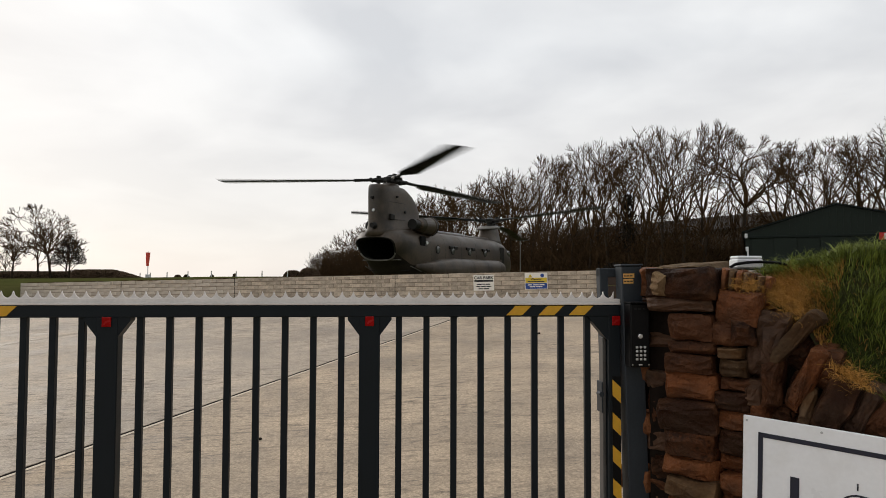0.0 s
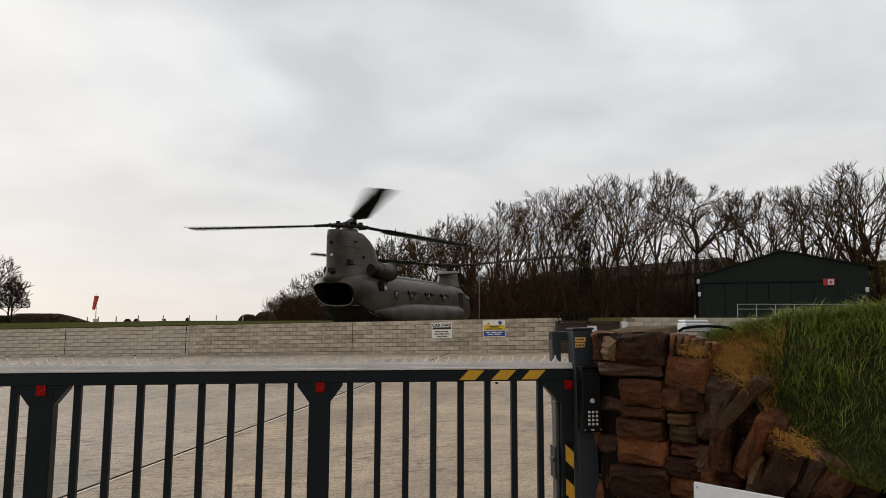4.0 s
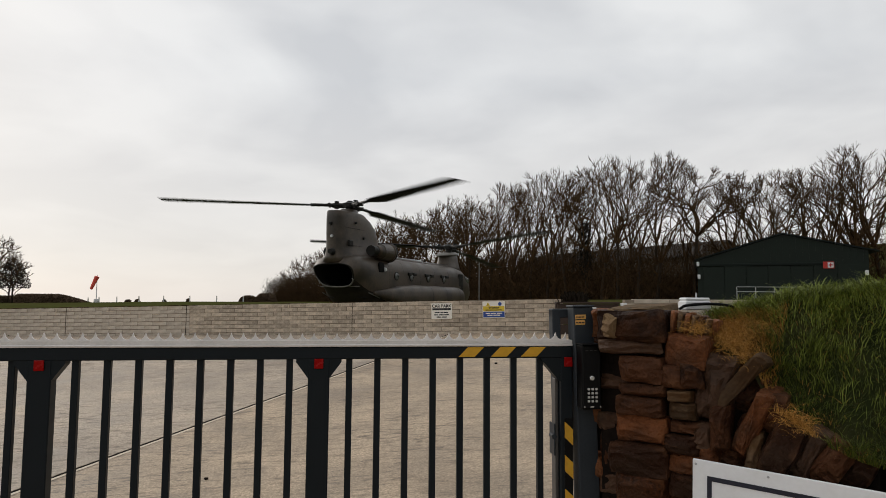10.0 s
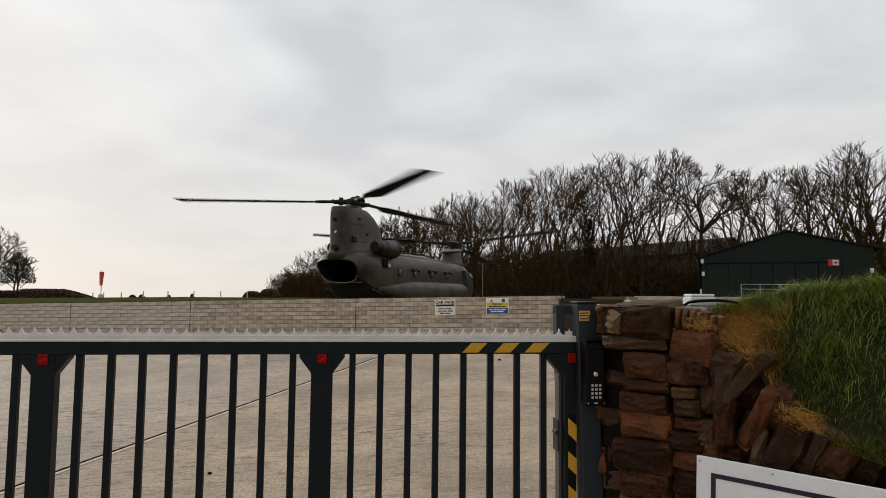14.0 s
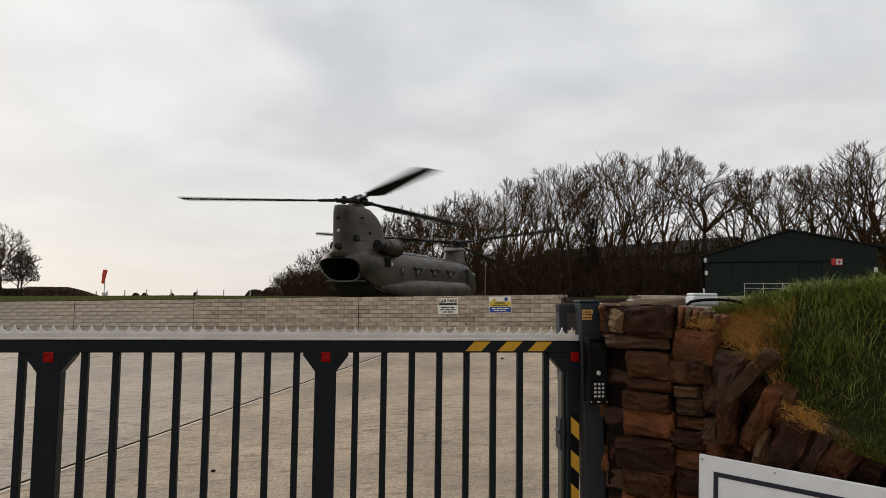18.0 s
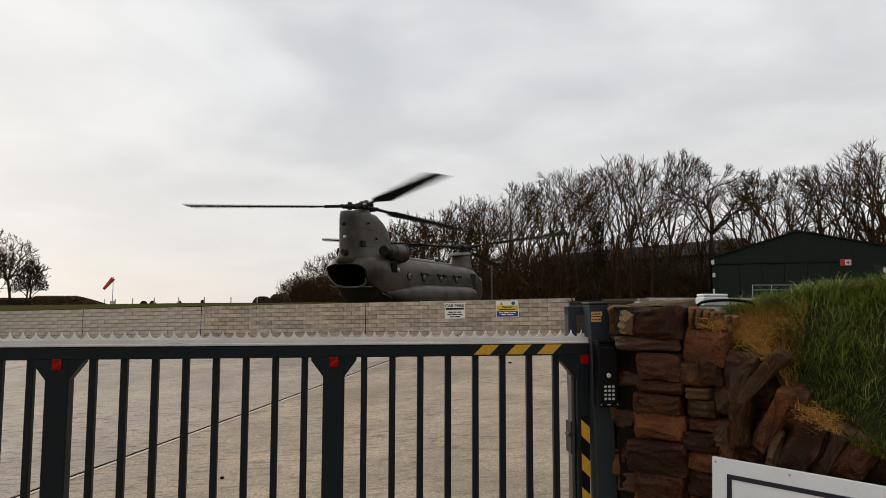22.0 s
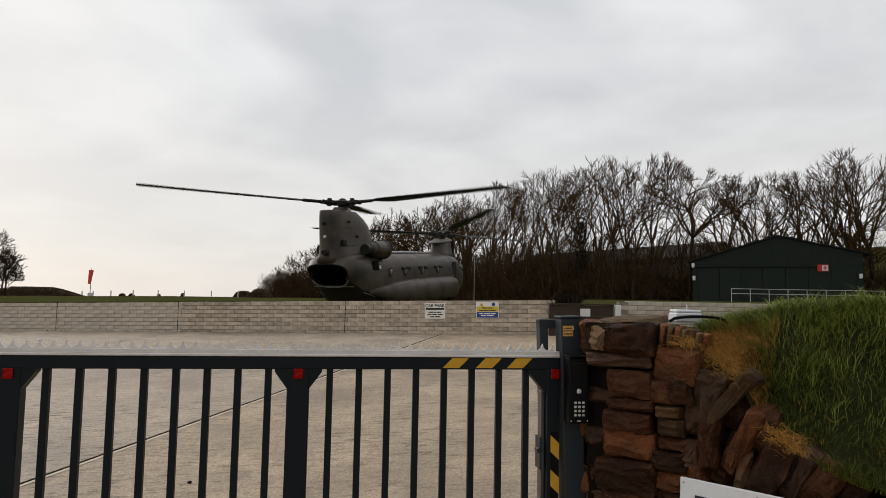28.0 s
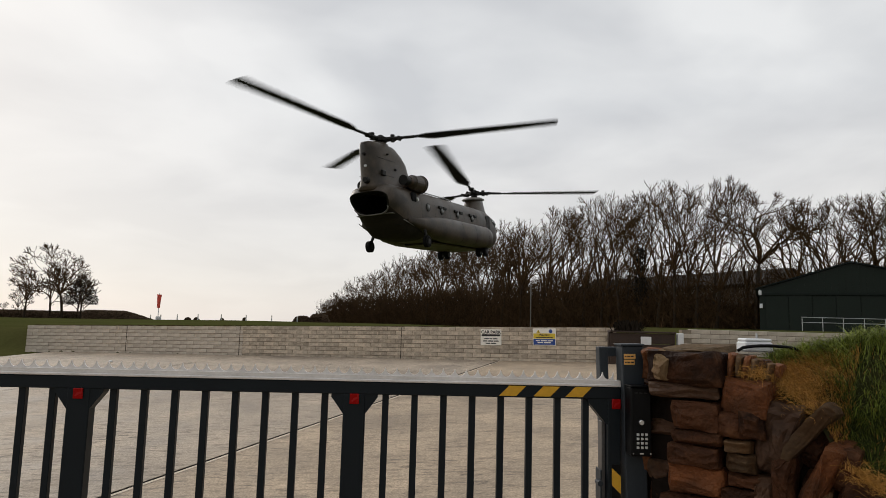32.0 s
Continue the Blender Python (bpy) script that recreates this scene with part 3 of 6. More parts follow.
def build_wall_signs():
    w, h = 0.52, 0.385
    a = thing("car_park_sign", B(-w / 2, w / 2, -0.003, 0.003, -h / 2, h / 2, bevel=0.001), M_CREAM, "cream car park notice with black print on the block wall", "sign", sign_pose(14.95, 0.60))
    words("heading", "CAR PARK", 0.104, M_INK, a, pose(0, -0.005, 0.122, 90, 0, 0))
    part("print_band", B(-0.235, 0.235, -0.0055, -0.003, 0.025, 0.072), M_INK, a)
    # unreadable lines of print, broken into words
    for i, spans in enumerate((((-0.17, -0.05), (-0.03, 0.03), (0.05, 0.16)), ((-0.19, -0.09), (-0.07, 0.05), (0.07, 0.19)), ((-0.13, -0.02), (0.0, 0.13)))):
        z = -0.035 - i * 0.055
        for x0, x1 in spans:
            part("print_line", B(x0, x1, -0.0055, -0.003, z - 0.013, z + 0.013), M_INK, a)
    w, h = 0.55, 0.40
    b = thing("warning_sign", B(-w / 2, w / 2, -0.003, 0.003, -h / 2, h / 2, bevel=0.001), M_CREAM, "white, yellow and blue warning notice on the block wall", "sign", sign_pose(16.25, 0.62))
    part("yellow_panel", B(-0.26, 0.26, -0.0052, -0.003, -0.04, 0.082), M_SIGNY, b)
    part("blue_panel", B(-0.26, 0.26, -0.0052, -0.003, -0.185, -0.05), M_BLUE, b)
    bm = bmesh.new()
    prism(bm, [(-0.19, 0.09), (-0.09, 0.09), (-0.14, 0.175)], -0.007, -0.0052)
    part("hazard_triangle", bm, M_SIGNY, b)
    part("hazard_mark", B(-0.146, -0.134, -0.0085, -0.0071, 0.105, 0.145), M_INK, b)
    part("round_symbol", T([(0.15, -0.0052, 0.135), (0.15, -0.007, 0.135)], 0.045, 14), M_BLUE, b)
    words("heading", "Warning", 0.072, M_INK, b, pose(0, -0.006, 0.045, 90, 0, 0))
    part("print_line", B(-0.2, 0.2, -0.0068, -0.0052, -0.02, 0.0), M_INK, b)
    for z, spans in ((-0.09, ((-0.2, -0.1), (-0.08, 0.06), (0.08, 0.2))), (-0.135, ((-0.16, -0.03), (-0.01, 0.15)))):
        for x0, x1 in spans:
            part("print_line", B(x0, x1, -0.0068, -0.0052, z - 0.011, z + 0.011), M_CREAM, b)


build_wall_signs()


# ---- the sliding gate ----
GY = 2.80  # the leaf's near face


def build_gate():
    gate = thing("sliding_gate", None, None, "dark anthracite steel bar gate with saw-tooth top strip, shut", "gate", pose(0, GY, 0))
    x0, x1 = -3.72, 0.843
    part("top_rail", B(x0, x1, 0, 0.06, 1.297, 1.349, bevel=0.004), M_GATE, gate)
    part("bottom_rail", B(x0, x1, 0, 0.06, 0.10, 0.20, bevel=0.004), M_GATE, gate)
    # bright channel on the rail, with a saw-tooth strip standing on it
    bm = B(x0, x1, -0.006, 0.05, 1.3495, 1.360, bevel=0.002)
    box(bm, x0, x1, 0.002, 0.042, 1.3605, 1.376)
    part("top_channel", bm, M_ALU, gate, "bright galvanised channel")
    n = int((x1 - x0) / 0.0488)
    prof = [(x0, 1.376)]
    for i in range(n):
        a = x0 + i * 0.0488
        prof.append((a + 0.0002, 1.409))
        for k in range(1, 8):
            q = k / 8
            prof.append((a + 0.0488 * q, 1.409 - 0.029 * math.sin(math.pi * q) ** 0.55))
    prof += [(x0 + n * 0.0488, 1.409), (x0 + n * 0.0488, 1.376)]
    bm = bmesh.new()
    top = prof[1:-1]
    for y in (0.018, 0.024):
        for a, b in zip(top, top[1:]):
            bm.faces.new([bm.verts.new(p) for p in ((a[0], y, 1.376), (b[0], y, 1.376), (b[0], y, b[1]), (a[0], y, a[1]))])
    for a, b in zip(top, top[1:]):
        bm.faces.new([bm.verts.new(p) for p in ((a[0], 0.018, a[1]), (b[0], 0.018, b[1]), (b[0], 0.024, b[1]), (a[0], 0.024, a[1]))])
    part("saw_tooth_strip", bm, M_ALU, gate, "scalloped saw-tooth anti-climb strip")
    posts = [-3.58, -2.48, -1.38, -0.28]
    bar = finish("bar", B(-0.0135, 0.0135, -0.0135, 0.0135, 0.195, 1.30, bevel=0.002), M_GATE)
    post = finish("post", B(-0.045, 0.045, 0, 0.06, 0.12, 1.30, bevel=0.004), M_GATE)
    bm = bmesh.new()
    prism(bm, [(-0.095, 1.299), (0.095, 1.299), (0.095, 1.285), (0.043, 1.215), (-0.043, 1.215), (-0.095, 1.285)], 0.003, 0.056)
    gus = finish("gusset", bm, M_GATE)
    red = finish("reflector", B(-0.019, 0.019, -0.006, 0.0, -0.021, 0.021, bevel=0.002), M_RED)
    for p in posts:
        piece("post", post, gate, pose(p, 0, 0))
        piece("gusset", gus, gate, pose(p, 0, 0))
        tagged(piece("reflector", red, gate, pose(p, -0.001, 1.279)), "square red reflector")
        first, pitch = (0.128, 0.1213) if p > -1.5 else (0.172, 0.1169)
        for k in range(8):
            piece("bar", bar, gate, pose(p + first + k * pitch, 0.03, 0))
    # closing stile
    part("end_post", B(0.788, 0.842, 0, 0.06, 0.12, 1.30, bevel=0.003), M_GATE, gate)
    bm = bmesh.new()
    prism(bm, [(0.698, 1.299), (0.789, 1.299), (0.789, 1.192), (0.780, 1.196), (0.705, 1.283)], 0.004, 0.055)
    part("gusset", bm, M_GATE, gate)
    tagged(piece("reflector", red, gate, pose(0.822, -0.001, 1.279)), "square red reflector")
    part("guide_channel", B(0.772, 0.787, 0.035, 0.088, 0.12, 1.20, bevel=0.002), M_CHANNEL, gate)
    # lock plate
    bm = B(0.765, 0.771, 0.03, 0.10, 0.86, 1.0, bevel=0.002)
    tube(bm, [(0.764, 0.026, 0.945), (0.764, 0.07, 0.945)], [0.012, 0.012], 10)
    part("lock_plate", bm, M_POST, gate)
    # hazard stripes on the rail and the stile
    for a in (0.322, 0.467, 0.604, -1.995, -1.855):
        bm = bmesh.new()
        prism(bm, [(a, 1.304), (a + 0.072, 1.304), (a + 0.114, 1.346), (a + 0.042, 1.346)], -0.003, -0.0005)
        part("hazard_stripe", bm, M_YELLOW, gate, "yellow hazard tape")
    part("stripe_backing", B(0.803, 0.841, -0.002, -0.0006, 0.30, 1.03), M_BLACK, gate, "black hazard tape")
    for k in range(5):
        z = 1.016 - k * 0.1456
        bm = bmesh.new()
        prism(bm, [(0.803, z), (0.841, z - 0.035), (0.841, z - 0.106), (0.803, z - 0.07)], -0.0046, -0.0021)
        part("hazard_stripe", bm, M_YELLOW, gate, "yellow hazard tape")
    return gate


build_gate()


def build_catch_post():
    # the post stands a little out of plumb
    post = thing("catch_post", None, None, "grey steel receiving post with a bracket for the gate", "gate post", pose(0.9275, GY, 0, 0, -1.6, 0))
    part("upright", B(-0.046, 0.046, -0.03, 0.055, 0.0, 1.524, bevel=0.004), M_POST, post)
    part("cap", B(-0.051, 0.051, -0.035, 0.06, 1.5245, 1.534, bevel=0.003), M_POST, post)
    bm = B(-0.112, -0.073, 0.075, 0.13, 0.9, 1.518, bevel=0.003)
    box(bm, -0.112, 0.02, 0.0755, 0.129, 1.476, 1.517, bevel=0.003)
    box(bm, -0.02, 0.02, 0.055, 0.0757, 1.46, 1.515)
    part("guide_bracket", bm, M_POST, post)
    for za, zb, xb in ((1.472, 1.492, 0.010), (1.447, 1.468, 0.005)):
        lab = part("warning_label", B(-0.040, xb, -0.0325, -0.0305, za, zb), M_LABEL, post, "small orange warning label")
        for x0, x1 in ((-0.037, -0.030), (-0.026, -0.014), (-0.011, 0.001)):
            part("print_mark", B(x0, x1, -0.0345, -0.0328, za + 0.007, zb - 0.008), M_INK, lab)
    pad = thing("keypad_entry_unit", B(0.849, 0.936, -0.105, -0.031, 1.083, 1.360, bevel=0.006), M_BLACK, "black door-entry keypad with steel keys, fixed to the post", "keypad", pose(0, GY, 0))
    part("call_button", T([(0.892, -0.105, 1.219), (0.892, -0.111, 1.219), (0.892, -0.113, 1.219)], [0.0105, 0.0105, 0.008], 14), M_CHROME, pad, "round steel call button")
    part("button_ring", T([(0.892, -0.105, 1.219), (0.892, -0.107, 1.219)], 0.013, 14), M_BLACK, pad)
    key = finish("key", B(-0.0055, 0.0055, -0.004, 0, -0.0052, 0.0052, bevel=0.0015), M_CHROME)
    for r in range(4):
        for c in range(3):
            piece("key", key, pad, pose(0.877 + c * 0.0176, -0.1055, 1.171 - r * 0.0172))
    part("badge", B(0.885, 0.900, -0.107, -0.1052, 1.0925, 1.0975), M_CHROME, pad)
    for x in (0.858, 0.930):
        part("screw", T([(x, -0.1052, 1.095), (x, -0.107, 1.095)], 0.003, 8), M_CHROME, pad)
    for x in (0.865, 0.885, 0.905):
        part("speaker_slot", B(x, x + 0.012, -0.1065, -0.1052, 1.335, 1.338), M_INK, pad)
    part("rain_hood", B(0.846, 0.939, -0.112, -0.031, 1.3605, 1.366, bevel=0.002), M_BLACK, pad)


build_catch_post()


# ---- the rough stone entrance wall, the bank behind it, and the big sign ----
S0, SU, SN = Vector((0.965, 2.66)), Vector((0.6801, -0.7331)), Vector((0.7331, 0.6801))
STONE_YAW = math.degrees(math.atan2(SU.y, SU.x))


def stone_pose(u, v, z, rx=0, ry=0, rz=0):
    p = S0 + SU * u + SN * v
    return Matrix.Translation((p.x, p.y, z)) @ pose(0, 0, 0, 0, 0, STONE_YAW) @ pose(0, 0, 0, rx, ry, rz)


def rock(w, d, h, seed, rough=1.0, cuts=2, square=False):
    """A quarried block: angular facets from a hull of jittered points, then a broken skin; its near face at y = 0."""
    rng = random.Random(seed)
    bm = bmesh.new()
    k = 0.13 if square else 0.24 * rough

    def j(s):
        return s * (1 - rng.uniform(0, k))

    for x in (-1, 1):
        for y in (-1, 1):
            for z in (-1, 1):
                bm.verts.new((j(x) * w / 2, j(y) * d / 2, j(z) * h / 2))
                if rng.random() < 0.7:
                    bm.verts.new((j(x) * w / 2, y * d / 2 * rng.uniform(0.5, 0.9), z * h / 2 * rng.uniform(0.5, 1.0)))
    for _ in range(7):
        bm.verts.new((rng.uniform(-0.42, 0.42) * w, -d / 2 - rng.uniform(0.0, 0.045) * rough, rng.uniform(-0.42, 0.42) * h))
    res = bmesh.ops.convex_hull(bm, input=bm.verts[:])
    bmesh.ops.delete(bm, geom=list({e for e in res["geom_interior"] + res["geom_unused"] if isinstance(e, bmesh.types.BMVert)}), context="VERTS")
    bmesh.ops.subdivide_edges(bm, edges=bm.edges[:], cuts=cuts, use_grid_fill=True)
    # weathered: the arrises are worn round
    bmesh.ops.smooth_vert(bm, verts=bm.verts, factor=0.3, use_axis_x=True, use_axis_y=True, use_axis_z=True)
    off = Vector((rng.uniform(-50, 50), rng.uniform(-50, 50), rng.uniform(-50, 50)))
    small = min(w, h)
    for v in bm.verts:
        p = v.co.copy()
        p += noise.noise_vector(p * 13 + off) * 0.13 * small * rough + noise.noise_vector(p * 45 + off) * 0.055 * small * rough
        # bedding planes: thin ledges along the stone
        p.y += 0.006 * rough * math.sin((p.z + 0.02 * noise.noise(p * 8 + off)) * 210 + seed) + d / 2
        v.co = p
    return bm


# along the face, height, width, height of stone: the squared stones at the wall's end
COURSED = [
    (0.083, 1.450, 0.290, 0.132), (0.090, 1.360, 0.255, 0.052), (0.135, 1.268, 0.166, 0.108), (0.143, 1.185, 0.184, 0.051), (0.137, 1.119, 0.184, 0.072), (0.135, 1.025, 0.203, 0.106),
    (0.127, 0.906, 0.232, 0.122), (0.128, 0.788, 0.207, 0.105),
]
# stones set back beside the post
INNER = [(-0.005, 1.28, 0.114, 0.077), (-0.008, 1.2, 0.119, 0.072), (-0.012, 1.116, 0.114, 0.086), (-0.021, 1.024, 0.109, 0.086), (-0.025, 0.902, 0.083, 0.147), (-0.027, 0.767, 0.103, 0.113)]
CORNER = [
    (0.316, 1.350, 0.157, 0.135), (0.267, 1.243, 0.101, 0.095), (0.287, 1.173, 0.086, 0.045), (0.296, 1.112, 0.108, 0.071), (0.306, 1.048, 0.112, 0.049), (0.30, 0.983, 0.121, 0.071),
    (0.303, 0.909, 0.129, 0.071), (0.305, 0.822, 0.12, 0.096), (0.345, 1.255, 0.09, 0.09),
]
# slabs on edge: along, height, width, height, lean, set back
SLABS = [
    (0.415, 1.205, 0.125, 0.265, 10, 0.07), (0.443, 1.070, 0.070, 0.175, 3, 0.03), (0.553, 1.095, 0.070, 0.285, 27, 0.03), (0.625, 1.135, 0.090, 0.150, 12, 0.08), (0.560, 0.985, 0.055, 0.160, 6, 0.02),
    (0.646, 0.998, 0.105, 0.225, 24, 0.03), (0.733, 0.995, 0.078, 0.205, 28, 0.06), (0.814, 0.978, 0.100, 0.165, 30, 0.05), (0.377, 1.020, 0.078, 0.114, 0, 0.04), (0.50, 1.02, 0.06, 0.19, 20, 0.09),
    (0.385, 0.945, 0.09, 0.09, 0, 0.04), (0.47, 0.95, 0.10, 0.09, 0, 0.06), (0.52, 1.20, 0.09, 0.16, 30, 0.13), (0.885, 0.955, 0.09, 0.15, 30, 0.09),
]


def build_stone_wall():
    wall = thing("entrance_wall", None, None, "rough red sandstone entrance wall, coursed at its end, slabs on edge beyond", "stone wall", kind="structure")
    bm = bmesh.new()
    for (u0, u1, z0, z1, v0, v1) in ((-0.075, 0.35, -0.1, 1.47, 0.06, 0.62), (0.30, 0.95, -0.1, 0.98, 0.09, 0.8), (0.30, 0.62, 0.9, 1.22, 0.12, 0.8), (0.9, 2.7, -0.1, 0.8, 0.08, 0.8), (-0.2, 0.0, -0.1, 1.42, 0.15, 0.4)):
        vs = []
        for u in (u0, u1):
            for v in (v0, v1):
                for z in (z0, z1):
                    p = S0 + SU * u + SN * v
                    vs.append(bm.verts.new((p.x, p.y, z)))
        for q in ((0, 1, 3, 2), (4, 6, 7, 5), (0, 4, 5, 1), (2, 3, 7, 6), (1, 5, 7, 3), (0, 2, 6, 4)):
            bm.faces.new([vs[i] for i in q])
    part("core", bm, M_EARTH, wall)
    rng = random.Random(11)
    rows = [(*r, 0, 0.0, M_STONE3 if i == 1 else M_STONE5 if i in (0, 2, 3, 4) else M_STONE) for i, r in enumerate(COURSED)]
    # darker stone colours here stand in for the post's shadow
    rows += [(r[0], r[1], r[2] + 0.04, r[3], 0, 0.105, M_STONE3 if i % 2 else M_STONE5) for i, r in enumerate(INNER)]
    rows += [(*r, 0, 0.03, M_STONE2 if i in (2, 3) else M_STONE5 if i in (1, 4, 8) else M_STONE) for i, r in enumerate(CORNER)]
    rows += [(*r, M_STONE3 if i in (0, 6, 8) else M_STONE2 if i == 4 else M_STONE5 if i in (1, 3, 7, 9) else M_STONE) for i, r in enumerate(SLABS)]
    seen = len(rows)
    # lower courses down to the ground, and on past the sign
    for u, w, back in ((0.128, 0.215, 0.0), (-0.025, 0.10, 0.105), (0.300, 0.125, 0.03)):
        z = 0.733 if u > 0.05 and u < 0.2 else 0.71 if u < 0 else 0.772
        while z > 0.03:
            h = rng.uniform(0.06, 0.12)
            rows.append((u + rng.uniform(-0.008, 0.008), z - h / 2, w * rng.uniform(0.94, 1.06), h, 0, back, rng.choice((M_STONE, M_STONE, M_STONE2))))
            z -= h
    for k in range(26):
        u = 0.40 + (k % 13) * 0.19 + rng.uniform(-0.02, 0.02)
        rows.append((u, 0.78 - 0.24 * (k // 13) - (0.0 if u < 0.95 else 0.05), 0.17, rng.uniform(0.2, 0.26), rng.uniform(-6, 14), 0.13, rng.choice((M_STONE, M_STONE, M_STONE3))))
    for i, (u, z, w, h, lean, back, m) in enumerate(rows):
        d = 0.32 if i == 0 else rng.uniform(0.16, 0.24)
        part("stone", rock(w * 1.12, d, h * 1.13, i * 7 + 3, 0.7 if i < 23 else 0.9, 3 if i < seen else 2, i < 23), m, wall,
                  m=stone_pose(u, back - 0.01 - rng.uniform(0, 0.035) + (0.035 if z < 1.03 and u > 0.4 else 0), z, rng.uniform(-4, 4), lean + rng.uniform(-1.5, 1.5), rng.uniform(-7, 7)))
    # weathered top of the cap stone, and a darker stone beside it
    part("stone", rock(0.25, 0.26, 0.034, 350, 1.2, 3), M_STONE4, wall, "pale weathered top of the cap stone", m=stone_pose(0.10, 0.0, 1.512, 4, -2, 0))
    part("stone", rock(0.085, 0.10, 0.125, 351, 0.9, 3), M_STONE4, wall, m=stone_pose(0.015, -0.030, 1.452, 0, 6, -12))
    part("stone", rock(0.10, 0.22, 0.14, 352, 1.2, 3), M_STONE, wall, m=stone_pose(-0.055, 0.04, 1.45, 0, 6, 12))
    # thin plates standing on edge behind the cap stone
    for k in range(7):
        u = 0.262 + k * 0.024
        part("stone", rock(0.027, 0.16, 0.115 - 0.005 * k, 300 + k, 0.8, 1), M_STONE2 if k % 2 else M_STONE, wall, m=stone_pose(u, 0.03 + 0.012 * k, 1.465 - 0.004 * k, 0, 6, 8))
    # the long leaning slab
    part("stone", rock(0.060, 0.16, 0.31, 401, 0.5, 3), M_STONE2, wall, "long leaning slab of red sandstone", m=stone_pose(0.508, 0.02, 1.240, -8, 40, 0))
    part("stone", rock(0.13, 0.2, 0.16, 402, 1.0, 3), M_STONE3, wall, m=stone_pose(0.48, 0.13, 1.29, 0, 20, 0))
    # end of the wall that faces the gate post and its back
    for k in range(12):
        part("stone", rock(0.24, 0.16, 0.12, 500 + k, 0.8, 1), M_STONE, wall, m=stone_pose(-0.075, 0.16 + 0.22 * (k % 2), 0.07 + 0.125 * k, 0, 0, 90) if k < 11 else stone_pose(0.0, 0.36, 1.46))
    return wall


build_stone_wall()

EDGE = ((-0.1, 1.50), (0.30, 1.475), (0.40, 1.40), (0.55, 1.31), (0.62, 1.16), (0.80, 1.055), (1.2, 0.92), (2.0, 0.80), (3.2, 0.7))


def bank_z(u, v):
    us, zs = [e[0] for e in EDGE], [e[1] for e in EDGE]
    edge = float(np.interp(u, us, zs))
    crest = float(np.interp(u, (0.3, 0.5, 0.62, 0.95, 1.4, 3.2), (1.48, 1.54, 1.578, 1.592, 1.585, 1.48)))
    k = smoothstep(0.02, 0.52, v)
    z = edge + (max(crest, edge) - edge) * k
    z -= 1.6 * smoothstep(1.3, 4.2, v) + 1.3 * smoothstep(2.6, 4.6, u) + 1.5 * smoothstep(0.27, -0.05, u)
    return z + 0.02 * noise.noise(Vector((u * 5, v * 5, 0)))


def bank_point(u, v, up=0.0):
    p = S0 + SU * u + SN * v
    return Vector((p.x, p.y, bank_z(u, v) + up))


